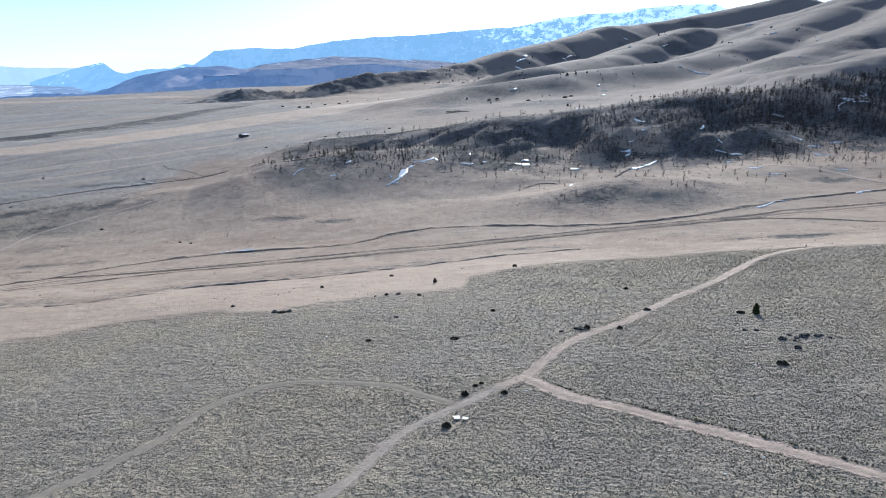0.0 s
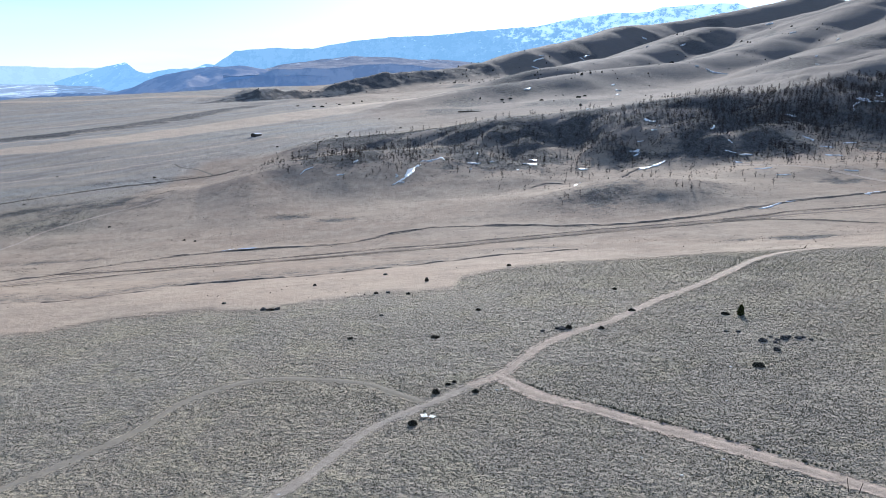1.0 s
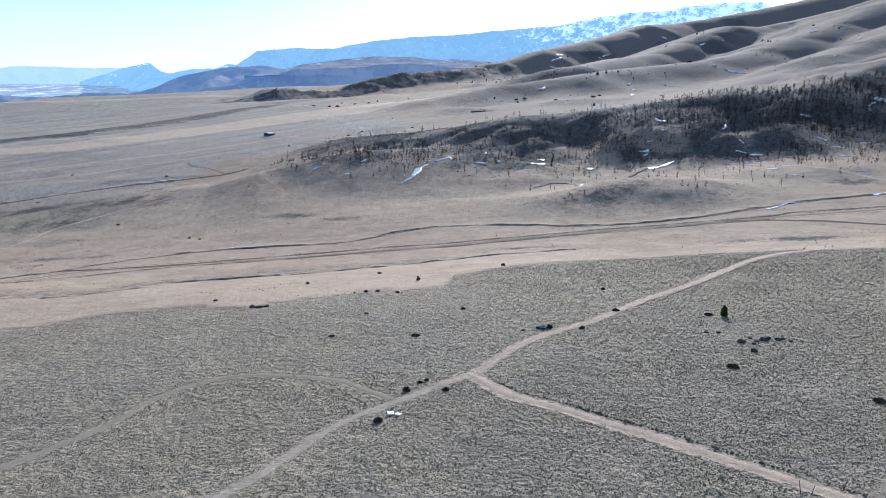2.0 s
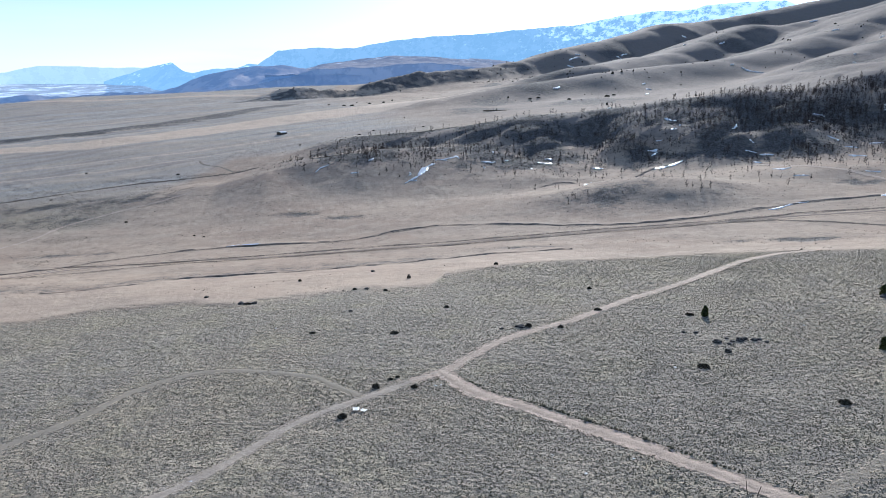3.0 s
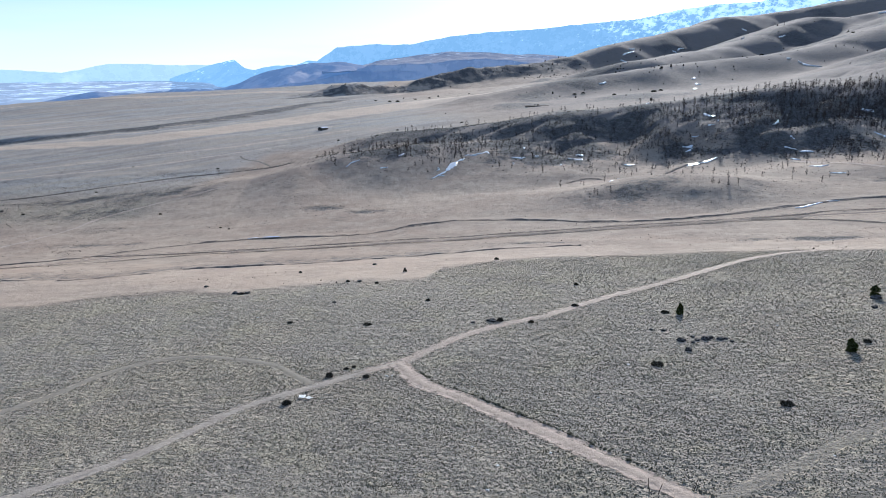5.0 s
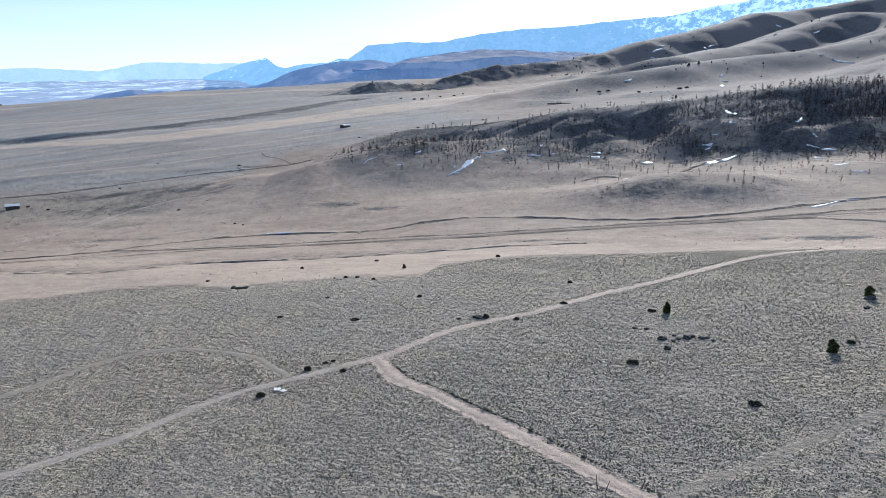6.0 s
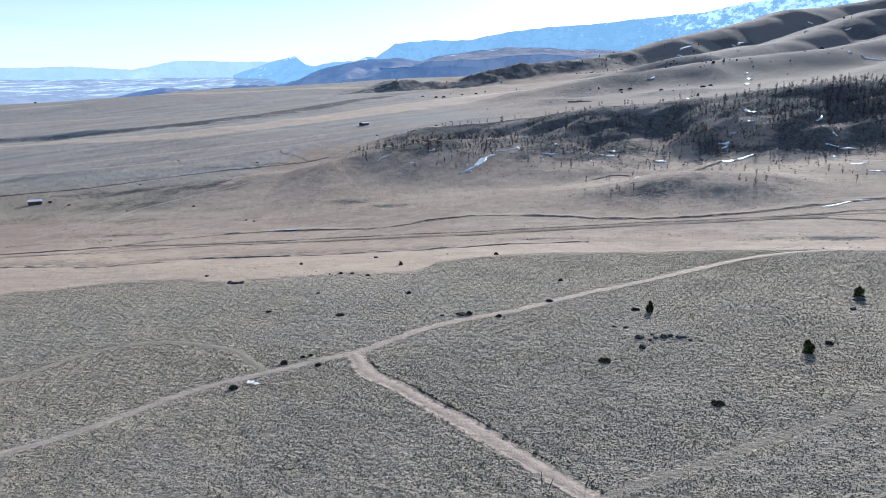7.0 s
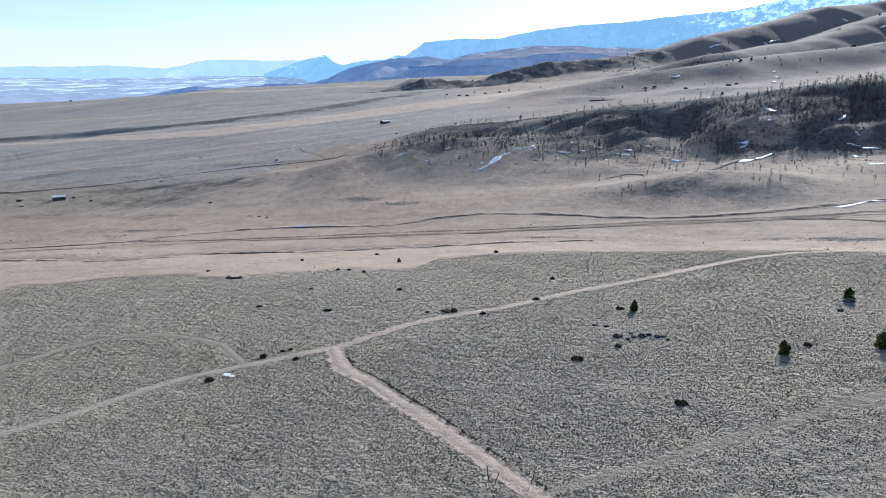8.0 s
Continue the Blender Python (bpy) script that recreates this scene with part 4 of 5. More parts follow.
def juniper(x, y, high, wide, seed, label):
    rng = random.Random(seed)
    top = new("juniper")
    bm = bmesh.new()
    stick(bm, Vector((0, 0, -0.1)), Vector((0.06, 0, high * 0.7)), 0.09, 0.03)
    limbs = []
    for k in range(9):
        a, h = k * 2.4 + rng.uniform(-0.3, 0.3), high * rng.uniform(0.12, 0.75)
        q = Vector((math.cos(a), math.sin(a), 0.5)) * wide * 0.45 * (1.15 - h / high) + Vector((0, 0, h))
        stick(bm, Vector((0.03, 0, h * 0.8)), q, 0.035, 0.012, 4)
        limbs.append((q, wide * rng.uniform(0.16, 0.27) * (1.25 - 0.75 * h / high)))
    for k in range(7):
        a = k * 0.9 + rng.uniform(-0.2, 0.2)
        limbs.append((Vector((math.cos(a) * wide * 0.3, math.sin(a) * wide * 0.3, high * rng.uniform(0.08, 0.2))), wide * 0.2))
    limbs += [(Vector((0.05, 0, high * 0.82)), wide * 0.15), (Vector((0, 0, high * 0.4)), wide * 0.3), (Vector((0.05, 0.03, high * 0.95)), wide * 0.07)]
    part("trunk", bm, BARK, top)

    def shape(r):
        c, q = r.choice(limbs)
        d = Vector((r.gauss(0, 1), r.gauss(0, 1), r.gauss(0, 1))).normalized()
        return c + Vector((d.x, d.y, d.z * 1.2)) * q * r.uniform(0.5, 1.0), d + Vector((0, 0, 0.5))

    part("crown", spray(rng, 1200, shape, 0.2), NEEDLE, top)
    top.matrix_basis = pose(x, y, on_ground(x, y), 0, 0, seed * 71)
    return tagged(top, label, "juniper", "junipers in the sage")


juniper(53.0, 119.0, 1.7, 1.0, 1, "dark green columnar juniper standing alone in the sage")
juniper(72.0, 100.0, 1.7, 1.25, 2, "dark green conical juniper standing in the sage")
juniper(85.6, 128.2, 1.9, 1.6, 3, "green juniper growing behind a grey boulder")
juniper(84.0, 104.0, 2.0, 1.7, 4, "dark green bushy juniper in the sage")
stone(85.4, 127.2, 1.7, 61, "grey boulder at the foot of a juniper")


def bush(x, y, wide, high, seed, label):
    rng = random.Random(seed + 90)
    top = new("bush")
    bm = bmesh.new()
    for k in range(14):
        a, r = rng.uniform(0, 6.3), rng.uniform(0.3, 0.85) * wide / 2
        stick(bm, Vector((0, 0, -0.03)), Vector((math.cos(a) * r, math.sin(a) * r, high * rng.uniform(0.4, 0.9))), 0.02, 0.006, 3)
    part("stem_cluster", bm, BARK, top)

    def shape(r):
        a, q = r.uniform(0, 6.3), math.sqrt(r.uniform(0, 1))
        h = math.sqrt(max(0, 1 - q * q)) * high * r.uniform(0.3, 1.0) * (1 + 0.3 * math.sin(3 * a + seed))
        p = Vector((math.cos(a) * q * wide / 2, math.sin(a) * q * wide / 2, h))
        return p, Vector((p.x, p.y, high * 0.6)).normalized()

    part("twig_crown", spray(rng, 420, shape, 0.16), DARKBUSH, top)
    top.matrix_basis = pose(x, y, on_ground(x, y), 0, 0, seed * 33)
    return tagged(top, label, "bush", "dark bushes in the sage")


for k, (x, y, wide, high) in enumerate([(46.6, 95.0, 1.9, 0.6), (59.1, 82.2, 1.7, 0.5), (2.9, 90.9, 1.1, 0.75), (0.4, 81.4, 1.3, 0.7), (8.1, 90.7, 0.9, 0.45), (24.0, 116.6, 1.2, 0.9), (29.2, 115.6, 1.0, 0.5),
                                        (50.8, 119.9, 1.6, 0.45), (75.4, 103.8, 1.1, 0.5), (18.0, 178.8, 1.2, 0.8), (-1.8, 162.1, 1.0, 1.3), (36.9, 142.8, 0.9, 0.5), (9.3, 130.9, 0.9, 0.5),
                                        (-12, 150, 0.9, 0.5), (36.4, 125.5, 1.4, 0.5), (-31.8, 139, 2.0, 0.4), (4.4, 93.8, 0.7, 0.22), (1.9, 114.6, 1.6, 0.4), (5.3, 94.6, 0.5, 0.2), (-12.4, 116.2, 1.1, 0.25), (-28, 164, 0.8, 0.6), (-5, 148, 0.8, 0.5)]):
    bush(x, y, wide * 0.8, high * 0.62, k, "dark leafless low bush among the sage tufts")


# ---- larches ----
def larch_shape(seed, high):
    """Trunk and bare crown of a larch, as corners and triangles."""
    r = random.Random(seed)
    tv, tf, cv, cf = [], [], [], []
    bend = [(r.uniform(-0.006, 0.006) * high * k, r.uniform(-0.006, 0.006) * high * k) for k in range(5)]
    for k in range(5):
        h = high * (-0.04 if k == 0 else k / 4)
        rad = high * 0.019 * (1 - k / 4.2)
        for j in range(5):
            a = 2 * math.pi * j / 5
            tv.append((bend[k][0] + rad * math.cos(a), bend[k][1] + rad * math.sin(a), h))
    for k in range(4):
        for j in range(5):
            a, b = k * 5 + j, k * 5 + (j + 1) % 5
            tf += [(a, b, b + 5), (a, b + 5, a + 5)]

    def blade(p, q, w):
        side = Vector((r.gauss(0, 1), r.gauss(0, 1), r.gauss(0, 1))).cross(q - p).normalized() * w
        n = len(cv)
        cv.extend([tuple(p + side), tuple(p - side), tuple(q)])
        cf.append((n, n + 1, n + 2))

    for k in range(28):
        t = r.uniform(0.16, 0.98)
        i = min(3, int(t * 4))
        s = t * 4 - i
        p = Vector((bend[i][0] * (1 - s) + bend[i + 1][0] * s, bend[i][1] * (1 - s) + bend[i + 1][1] * s, t * high))
        a, reach = r.uniform(0, 6.3), high * r.uniform(0.18, 0.38) * (1.12 - t) ** 0.5
        q = p + Vector((math.cos(a) * reach, math.sin(a) * reach, reach * r.uniform(-0.1, 0.55)))
        blade(p, q, 0.012)
        for _ in range(3):
            u = p.lerp(q, r.uniform(0.25, 1))
            blade(u, u + Vector((r.gauss(0, 1), r.gauss(0, 1), r.gauss(0.2, 0.8))).normalized() * reach * r.uniform(0.3, 0.65), 0.02)
    return np.array(tv), np.array(tf), np.array(cv), np.array(cf)


def wood_density(x, y):
    slope = smooth(352, 378, y + 6 * fbm(x, y, 20, 2, 61)) * (1 - smooth(418, 436, y - np.maximum(x - 40, 0) * 0.3)) * smooth(-110, -70, x)
    dense = 0.2 + 0.75 * smooth(0.05, 0.4, fbm(x, y, 22, 3, 71)) + 0.3 * smooth(110, 170, x) * smooth(385, 410, y)
    rim = 0.25 * smooth(398, 420, y) * smooth(60, 110, x)
    foot = 0.06 * smooth(325, 350, y) * smooth(-100, -60, x) + 0.05 * smooth(280, 320, y) * smooth(10, 40, x) * (1 - smooth(360, 380, y))
    foot = foot + 0.1 * smooth(105, 140, x) * smooth(305, 340, y)
    return np.clip(slope * (dense + rim), 0, 1) + foot * (1 - smooth(470, 490, y))


def larches():
    rng = np.random.default_rng(8)
    n = 22000
    x, y = rng.uniform(-115, 330, n), rng.uniform(275, 500, n)
    keep = (rng.uniform(0, 1, n) < wood_density(x, y)) & (np.abs(np.arctan2(x - 28, y)) < 0.72)
    x, y = x[keep][:3200], y[keep][:3200]
    d, _, _ = along(WOOD_ROAD, x, y)
    x, y = x[d > 3], y[d > 3]
    solo = [(47, 281), (44, 275.5), (46, 283), (89, 284), (94, 281.5), (91, 283), (52, 284), (-61, 350), (105, 353), (64, 333), (98, 284), (130, 312), (133, 310), (137, 307), (126, 316)]
    x, y = np.concatenate([[p[0] for p in solo], x]), np.concatenate([[p[1] for p in solo], y])
    high = np.clip(rng.normal(2.4, 0.75, len(x)) + 1.2 * smooth(380, 410, y) * smooth(110, 190, x), 1.6, 8.5)
    z = land(x, y)
    shapes = [larch_shape(k + 3, 1.0) for k in range(6)]
    meshes = []
    for tv, tf, cv, cf in shapes:
        meshes.append((mesh_of("trunk", tv * 6, tf, BARK, True), mesh_of("crown", np.concatenate([cv[:, :2] * 6, cv[:, 2:] * 6], 1), cf, TWIG, False)))
    order = np.argsort(y + np.where(np.arange(len(x)) < len(solo), -500, 0))
    near, rest = order[:290], order[290:]
    for i in near:
        k = int(rng.integers(0, 6))
        top = new("larch_tree")
        part("trunk", meshes[k][0], None, top), part("crown", meshes[k][1], None, top)
        s = high[i] / 6
        top.matrix_basis = pose(x[i], y[i], z[i], 0, 0, rng.uniform(0, 360)) @ Matrix.Diagonal((s, s, s, 1))
        tagged(top, "small bare brown larch on the hillside", "larch", "larches on the hill")
    # the deeper wood
    pick, turn, hs = rng.integers(0, 6, len(rest)), rng.uniform(0, 6.3, len(rest)), high[rest]
    both = [(np.concatenate([tv, cv]), np.concatenate([tf, cf + len(tv)])) for tv, tf, cv, cf in shapes]
    v, f = scatter(both, x[rest], y[rest], z[rest], hs, hs, turn, pick)
    tagged(new("larch_wood", mesh_of("larch_wood", v, f, TWIG, False)), "bare brown larch wood up the shaded slope", "wood", kind="stuff")


larches()


def hill_bush(x, y, s, seed):
    ob = part("hill_bush", bpy.data.meshes["twig_crown"], None)
    ob.matrix_basis = pose(x, y, on_ground(x, y), 0, 0, seed * 47) @ Matrix.Diagonal((s, s, s * 1.3, 1))
    return tagged(ob, "small dark bush on the open hillside", "bush", "dark bushes on the hills")


for k, (x, y, s) in enumerate([(-165, 402, 1.6), (-137, 289, 1.2), (-95, 259, 0.9), (-90, 256, 0.8), (-265, 308, 2.4), (-214, 302, 1.4), (-248, 293, 1.2), (-150, 778, 3.2), (-140, 772, 3.6), (-128, 808, 2.6),
                               (-113, 811, 2.8), (-178, 826, 2.4), (43, 700, 3), (51, 703, 3), (112, 686, 4), (119, 695, 3), (77, 673, 3), (244, 866, 4), (-80, 503, 1.8), (-91, 485, 2), (-80, 446, 1.6), (-73, 520, 1.4),
                               (-38, 525, 1.6), (-114, 475, 1.5), (-210, 352, 1.2), (-230, 420, 1.2)]):
    hill_bush(x, y, s * 0.7, k)


def hill_scrub():
    """Dark low scrub in belts over the farther hills."""
    rng = np.random.default_rng(31)
    n = 26000
    x, y = rng.uniform(-420, 520, n), rng.uniform(470, 1500, n)
    chance = 0.012 * smooth(-60, 60, x) + 0.12 * smooth(0.15, 0.4, fbm(x, y, 60, 4, 83)) * smooth(-100, 20, x)
    for cx, cy, rx, ry, h in ((17, 1246, 60, 40, 0.8), (80, 1300, 70, 50, 0.8), (130, 800, 40, 40, 0.5), (120, 960, 40, 60, 0.5), (45, 702, 60, 14, 0.35), (-132, 837, 70, 8, 0.5), (-35, 447, 60, 8, 0.7), (-280, 1190, 110, 50, 0.2)):
        chance = np.maximum(chance, h * np.exp(-((x - cx) / rx) ** 2 - ((y - cy) / ry) ** 2))
    keep = (rng.uniform(0, 1, n) < 0.5 * chance) & (np.abs(np.arctan2(x - 28, y)) < 0.75)
    x, y = x[keep], y[keep]
    n = len(x)
    size = np.clip(rng.lognormal(0.0, 0.4, n), 0.5, 2.6) * (0.6 + y / 1700)
    shapes = [tuft_shape(random.Random(700 + k), 6, 2) for k in range(6)]
    v, f = scatter(shapes, x, y, land(x, y) - 0.05, size, size * rng.uniform(0.5, 1.1, n), rng.uniform(0, 6.3, n), rng.integers(0, 6, n))
    tagged(new("hill_scrub", mesh_of("hill_scrub", v, f, DARKBUSH, False)), "dark low scrub dotted over the far hillsides", "scrub", kind="stuff")


hill_scrub()


def slope_brush():
    """Dark knee-high brush on the wooded slope, the knoll and in patches of the valley."""
    rng = np.random.default_rng(37)
    n = 90000
    x, y = rng.uniform(-130, 330, n), rng.uniform(200, 500, n)
    chance = wood_density(x, y) * 0.9 + 0.35 * cover_of(x, y)[:, 2] * smooth(335, 365, y)
    for cx, cy, rx, ry, h in ((76, 280, 36, 16, 0.4), (98, 208, 14, 4, 0.9), (57, 219, 22, 4, 0.16), (20, 214, 14, 3, 0.4), (-62, 290, 14, 6, 0.5), (-42, 279, 10, 5, 0.5), (120, 330, 30, 16, 0.2), (-35, 447, 46, 6, 0.8)):
        chance = np.maximum(chance, h * np.exp(-((x - cx) / rx) ** 2 - ((y - cy) / ry) ** 2))
    keep = (rng.uniform(0, 1, n) < chance) & (np.abs(np.arctan2(x - 28, y)) < 0.72)
    x, y = x[keep], y[keep]
    n = len(x)
    size = np.clip(rng.lognormal(-0.7, 0.35, n), 0.2, 1.2) * (0.55 + 0.45 * smooth(300, 360, y))
    shapes = [tuft_shape(random.Random(900 + k), 5, 1) for k in range(6)]
    v, f = scatter(shapes, x, y, land(x, y) - 0.03, size, size * rng.uniform(0.4, 0.65, n), rng.uniform(0, 6.3, n), rng.integers(0, 6, n))
    tagged(new("slope_brush", mesh_of("slope_brush", v, f, DARKBUSH, False)), "dark knee-high brush scattered over the wooded slope", "brush", kind="stuff")


slope_brush()


# ---- old snow ----
SNOW_WOOD = [(-20, 348, 16.5), (-70, 355, 5.6), (-52, 348, 2.2), (-47, 366, 2.3), (-8, 372, 6.9), (-12, 368, 3.4), (-4, 373, 2.9), (12, 367, 4), (21, 370, 1.7), (14, 382, 1.8), (40, 368, 4), (42, 375, 2.3),
             (10, 357, 1.7), (33, 356, 1.7), (65, 359, 2.8), (62, 317, 6.5), (70, 326, 2.6), (53, 305, 1.9), (97, 357, 11), (93, 355, 3.4), (95, 382, 3), (95, 377, 3), (100, 392, 1.9), (109, 401, 1.9), (-25, 346, 2.1), (-22, 338, 1.6)]
SNOW_SLOPE = [(142, 406, 6), (144, 383, 1.9), (140, 371, 3.1), (146, 367, 3.7), (184, 384, 3.9), (188, 373, 3.9), (183, 355, 4.3), (204, 383, 5.4), (172, 316, 3.3), (138, 355, 2.4), (140, 329, 4.4), (142, 313, 3.2),
              (119, 263, 11), (159, 275, 4.9), (194, 430, 4.4), (186, 417, 2.8), (258, 458, 5.7), (241, 445, 3.9), (246, 440, 9.3), (232, 434, 8.4), (256, 454, 3.2), (111, 419, 4), (114, 409, 1.6)]
SNOW_HILLS = [(280, 823, 11.5), (357, 1218, 6.9), (244, 1461, 9.2), (233, 1444, 5.1), (300, 1219, 3.9), (265, 842, 2.1), (155, 748, 3.5), (155, 723, 2.6), (147, 686, 3.5), (83, 458, 7.2), (326, 692, 2.1),
              (312, 659, 1.7), (70, 737, 4.0), (153, 1416, 6.1), (144, 1390, 11.9), (136, 1354, 7.4), (450, 1037, 5.7), (570, 1419, 9.5), (466, 945, 2.9), (389, 1616, 5.2), (-72, 237.6, 2.4)]


def snow_patch(x, y, long, seed):
    """A thin tongue of snow that hugs the slope, lying along or across its fall."""
    r = random.Random(seed)
    e = 2.0
    gx, gy = float(land(x + e, y) - land(x - e, y)), float(land(x, y + e) - land(x, y - e))
    way = math.atan2(gy, gx) + (r.uniform(-0.5, 0.5) if seed % 3 == 0 else math.pi / 2 + r.uniform(-0.5, 0.5))
    if long > 9 and y < 400:
        way = 1.0 if x < 50 else 0.4
    if y > 480:
        way = -0.75 if seed % 4 == 0 else 0.7 + r.uniform(-0.3, 0.3)
    if 18 < long and 600 < y < 900:
        way = -0.8
    wide = max(0.9, long * r.uniform(0.25, 0.45)) if long < 9 else long * (r.uniform(0.08, 0.12) if y < 480 else r.uniform(0.13, 0.18))
    seg = max(14, int(long / 0.8))
    u = np.linspace(-1, 1, seg)
    along_ = np.arange(seg) * long / seg
    bow = 0.08 * long * np.sin(u * 2.2 + seed) + 0.25 * wide * vnoise(along_ / (0.5 + 0.15 * long), along_ * 0 + seed, 4)
    half = 0.5 * wide * np.sqrt(np.clip(1 - u * u, 0, 1)) * np.clip(0.75 + 0.75 * vnoise(along_ / (0.4 + 0.1 * long), along_ * 0 + seed, 5) + 0.4 * vnoise(along_ / 0.9, along_ * 0, seed), 0.06, 1.8)
    across = np.array([-1.0, -0.8, -0.3, 0.3, 0.8, 1.0])
    ragged = 1 + 0.25 * vnoise(along_[:, None] * 1.1 + seed, np.sign(across)[None] * 7 + along_[:, None] * 0, 6)
    w = bow[:, None] + half[:, None] * across * ragged
    uu = u[:, None] * long / 2 + across * 0
    px, py = x + uu * math.cos(way) - w * math.sin(way), y + uu * math.sin(way) + w * math.cos(way)
    thick = 0.16 + 0.0008 * max(0, y - 300)
    v = np.stack([px, py, land(px, py) + np.array([-0.1, thick, 1.4 * thick, 1.4 * thick, thick, -0.1])], -1).reshape(-1, 3)
    f = grid_faces(seg, 6)
    return tagged(new("snow_patch", mesh_of("snow_patch", v, f, SNOW, True)), "thin patch of old white snow on the slope", "snow patch", "snow patches")


for k, (x, y, long) in enumerate(SNOW_WOOD + SNOW_SLOPE + SNOW_HILLS):
    snow_patch(x, y, long * (1.8 if y < 480 else 2.2), k)
# ---- huts, boards and stakes ----
def box(bm, x0, y0, z0, x1, y1, z1, edge=0.0):
    made = bmesh.ops.create_cube(bm, size=1, matrix=Matrix.LocRotScale(((x0 + x1) / 2, (y0 + y1) / 2, (z0 + z1) / 2), None, (x1 - x0, y1 - y0, z1 - z0)))
    if edge:
        bmesh.ops.bevel(bm, geom=list({e for v in made["verts"] for e in v.link_edges}), offset=edge, segments=1, affect="EDGES")


def box_part(name, dims, mat, parent, label="", edge=0.02):
    bm = bmesh.new()
    box(bm, *dims, edge)
    return part(name, bm, mat, parent, label)


def roof_sheet(long, x0, z0, x1, z1, thick):
    """A sloping sheet of roofing with low ribs."""
    bm = bmesh.new()
    n = int(long / 0.5)
    for k in range(n + 1):
        for (x, z) in ((x0, z0), (x1, z1)):
            y = -long / 2 + long * k / n
            bm.verts.new((x, y, z)), bm.verts.new((x, y, z + thick + (0.03 if k % 2 else 0)))
    bm.verts.ensure_lookup_table()
    v = bm.verts
    for k in range(n):
        a, b = 4 * k, 4 * k + 4
        bm.faces.new((v[a + 1], v[a + 3], v[b + 3], v[b + 1])), bm.faces.new((v[a], v[b], v[b + 2], v[a + 2]))
        bm.faces.new((v[a], v[a + 1], v[b + 1], v[b])), bm.faces.new((v[a + 2], v[b + 2], v[b + 3], v[a + 3]))
    for a in (0, 4 * n):
        bm.faces.new((v[a], v[a + 2], v[a + 3], v[a + 1]))
    return bm


def hut(x, y, turn, long, wide, eave, ridge, label, name="hut", roofing=None):
    top = new(name)
    w, h = wide / 2, long / 2
    rows = int(eave / 0.24)
    for name, x0, y0, x1, y1 in (("wall", -w, -h, -w + 0.2, h), ("wall", w - 0.2, -h, w, h), ("wall", -w + 0.2, -h, w - 0.2, -h + 0.2), ("wall", -w + 0.2, h - 0.2, w - 0.2, h)):
        bm = bmesh.new()
        for k in range(rows):
            box(bm, x0, y0, -0.3 * (k == 0) + k * eave / rows, x1, y1, (k + 1) * eave / rows - 0.015, 0.03)
        part(name, bm, LOGS, top)
    for s in (-1, 1):
        bm = bmesh.new()
        y0 = s * (h - 0.12)
        c = [bm.verts.new(p) for p in ((-w, y0 - 0.06, eave), (w, y0 - 0.06, eave), (0, y0 - 0.06, ridge - 0.05), (-w, y0 + 0.06, eave), (w, y0 + 0.06, eave), (0, y0 + 0.06, ridge - 0.05))]
        for f in ((0, 1, 2), (5, 4, 3), (0, 3, 4, 1), (1, 4, 5, 2), (2, 5, 3, 0)):
            bm.faces.new([c[i] for i in f])
        part("gable", bm, LOGS, top)
        part("roof", roof_sheet(long + 0.6, s * (w + 0.35), eave - 0.12, 0, ridge, 0.05), roofing or TIN, top, "pale sheet-metal roof slope" if roofing is None else "grey board roof slope")
    win = box_part("window", (-w - 0.02, 0.9, 0.95, -w + 0.04, 1.8, 1.6), WOOD, top)
    box_part("pane", (-w - 0.03, 1.0, 1.03, -w - 0.021, 1.7, 1.52), GLASS, win, "", 0)
    door = box_part("door", (-w - 0.03, -1.6, 0.02, -w + 0.04, -0.75, 1.85), WOOD, top)
    box_part("handle", (-w - 0.08, -0.9, 0.95, -w - 0.031, -0.86, 1.1), TIN, door, "", 0)
    top.matrix_basis = pose(x, y, on_ground(x, y, 0.05), 0, 0, turn)
    return tagged(top, label, name)


hut(-240, 309, -46, 6.0, 4.6, 2.0, 2.65, "low dark log hut with a pale metal roof on the plain")
hut(-143, 531, 150, 6.0, 4.6, 1.7, 2.3, "small dark hut with a pale metal roof on the fan")

hut(12, 607, 84, 19, 3.0, 0.6, 0.8, "long low shed with a grey board roof at the hill's foot", "shed", WOOD)
hut(-1478, 1672, 40, 9, 6, 3.0, 3.8, "far lone hut with a white roof on the plain")


def wood_stack(x, y, turn):
    top = new("wood_stack")
    r = random.Random(3)
    for k in range(16):
        bm = bmesh.new()
        row, col = k // 6, k % 6
        stick(bm, Vector((-0.8, -0.7 + col * 0.27 + 0.13 * (row % 2), 0.14 + row * 0.24)), Vector((0.8, -0.7 + col * 0.27 + 0.13 * (row % 2), 0.14 + row * 0.24)), 0.13, 0.12, 7)
        part("log", bm, LOGS, top)
    top.matrix_basis = pose(x, y, on_ground(x, y), 0, 0, turn)
    return tagged(top, "dark stack of logs beside the hut", "wood stack")


wood_stack(-234.5, 313.0, 40)


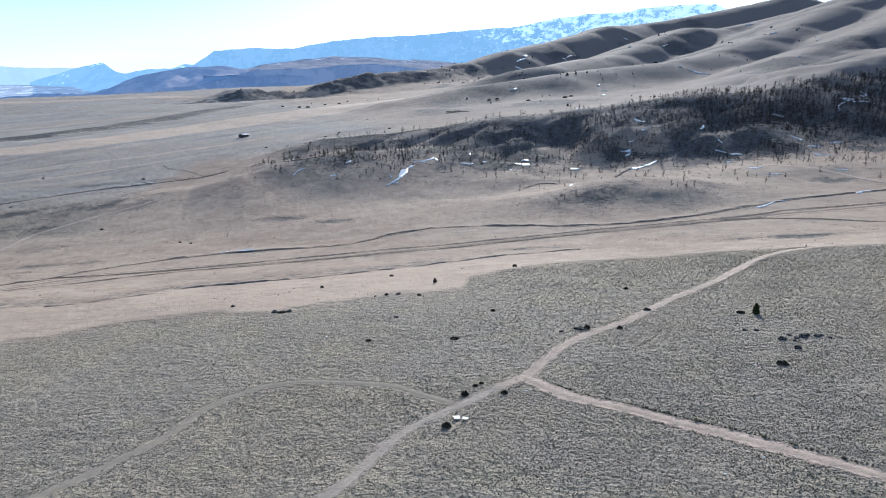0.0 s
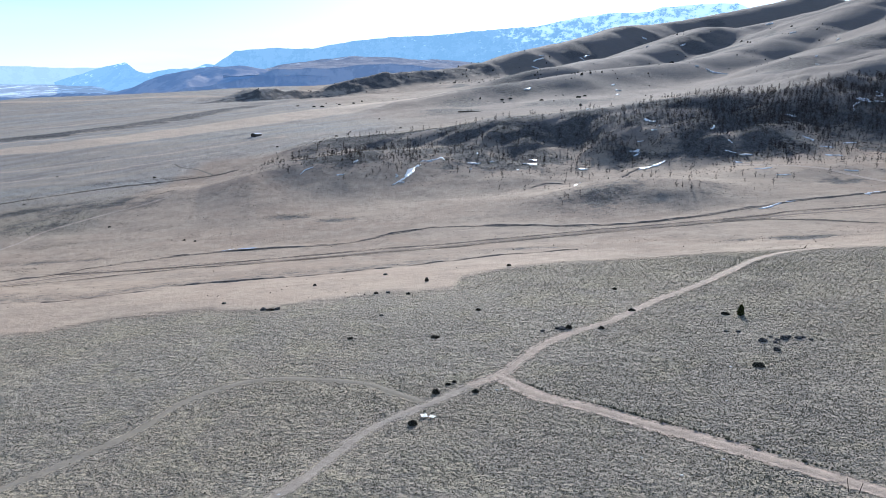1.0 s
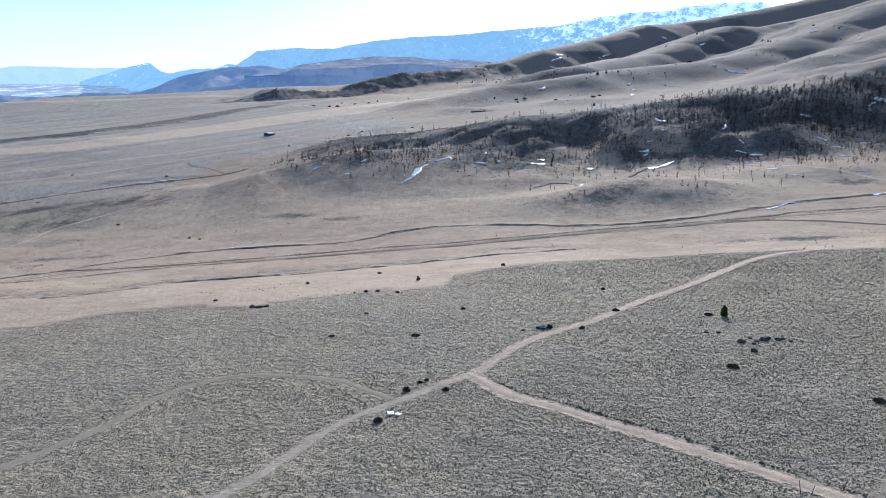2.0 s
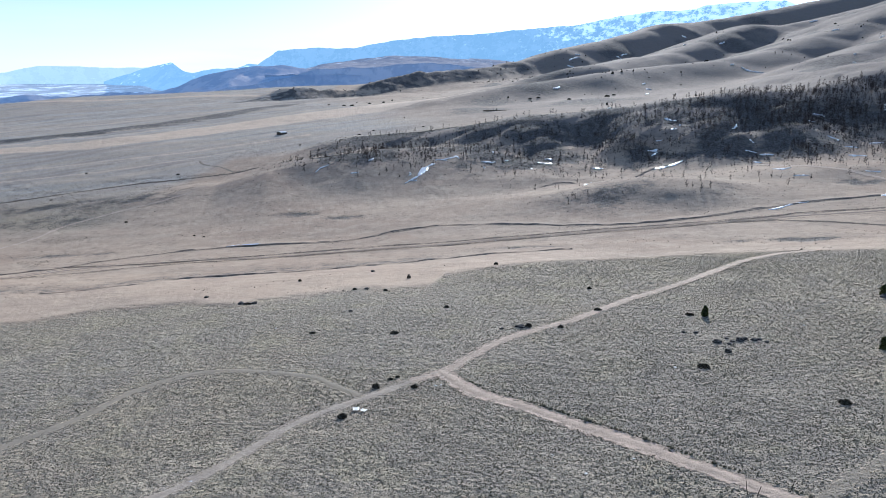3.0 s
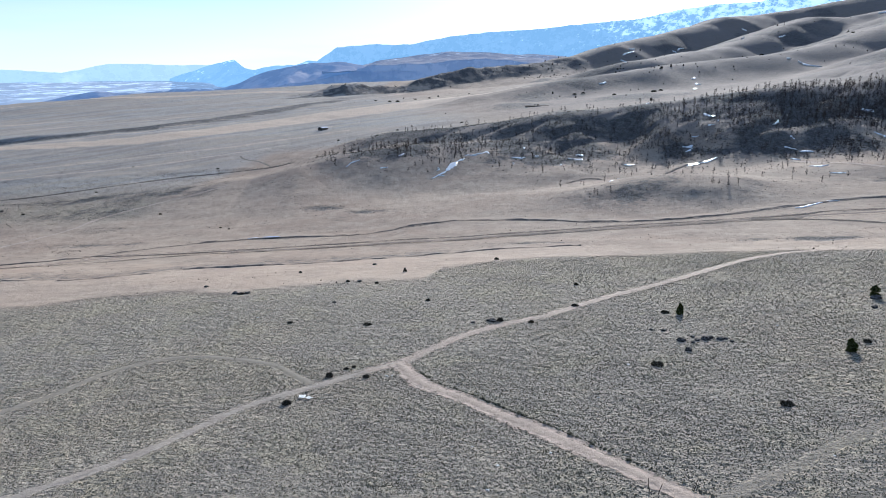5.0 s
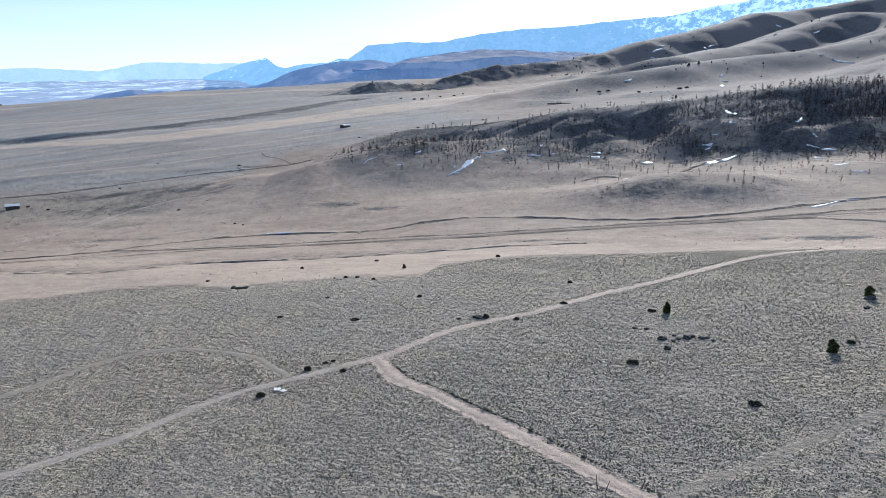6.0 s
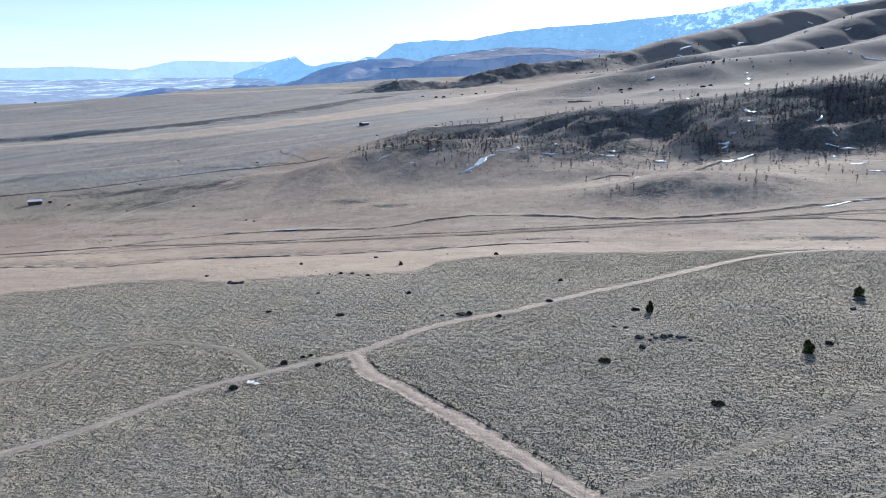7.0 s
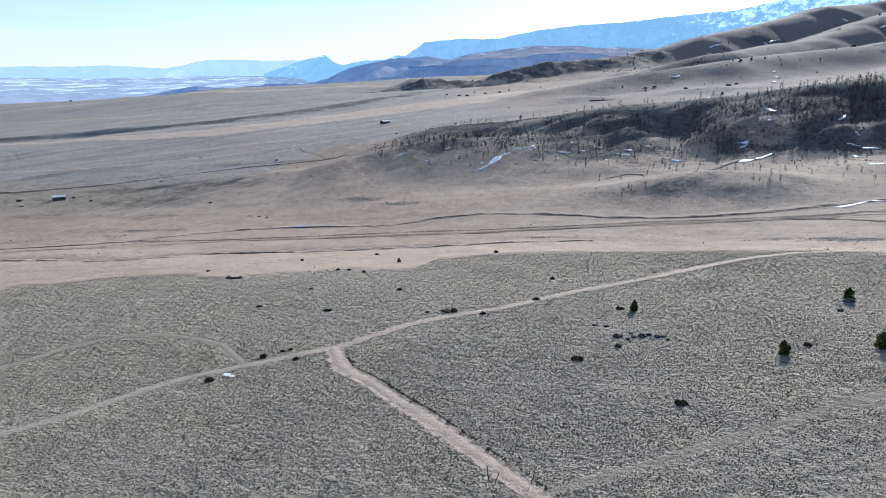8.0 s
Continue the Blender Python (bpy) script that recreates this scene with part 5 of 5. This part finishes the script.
def board(x, y, turn, long, wide, tilt):
    bm = bmesh.new()
    box(bm, -long / 2, -wide / 2, 0, long / 2, wide / 2, 0.025, 0.004)
    bmesh.ops.subdivide_edges(bm, edges=bm.edges[:], cuts=3, use_grid_fill=True)
    for v in bm.verts:
        v.co.z += 0.1 * noise.noise(v.co * 2.2) + 0.04
        v.co.x += 0.12 * noise.noise(v.co * 3.1)
    ob = part("board", bm, WHITE)
    ob.matrix_basis = pose(x, y, on_ground(x, y) + 0.12, tilt, 3, turn)
    return tagged(ob, "white sheet of board lying on the sage by the road", "board", "boards by the road")


board(1.7, 83.5, 12, 0.9, 1.0, -4)
board(2.7, 83.1, -24, 0.8, 0.75, -6)


def stake(x, y, high, lean, turn, seed):
    bm = bmesh.new()
    r = random.Random(seed)
    p = Vector((0, 0, -0.25))
    for k in range(4):
        q = Vector((r.uniform(-0.03, 0.03), r.uniform(-0.03, 0.03), high * (k + 1) / 4))
        stick(bm, p, q, 0.042 - 0.005 * k, 0.037 - 0.005 * k, 7)
        p = q
    ob = part("stake", bm, WOOD)
    ob.matrix_basis = pose(x, y, on_ground(x, y), lean, 0, turn)
    return tagged(ob, "leaning weathered wooden stake at the road's edge", "stake", "stakes by the road")


stake(45.9, 62.7, 1.25, 12, 60, 1)
stake(42.0, 62.3, 1.3, -14, 30, 2)
stake(42.7, 61.9, 1.1, 18, 110, 3)


def pond():
    bm = bmesh.new()
    n = 28
    ring = []
    for k in range(n):
        a = 2 * math.pi * k / n
        q = 1 + 0.3 * noise.noise(Vector((math.cos(a) * 2, math.sin(a) * 2, 4.4)))
        ring.append(bm.verts.new((3.4 * q * math.cos(a), 0.9 * q * math.sin(a), 0)))
    bm.faces.new(ring)
    ob = part("pond", bm, ICE)
    ob.matrix_basis = pose(-65.5, 237.5, max(on_ground(-65.5, 237.5), on_ground(-61, 238), on_ground(-70, 237)) + 0.14, 0, -3, 6)
    return tagged(ob, "small bluish frozen pool in the creek bed", "pool", kind="structure")


pond()
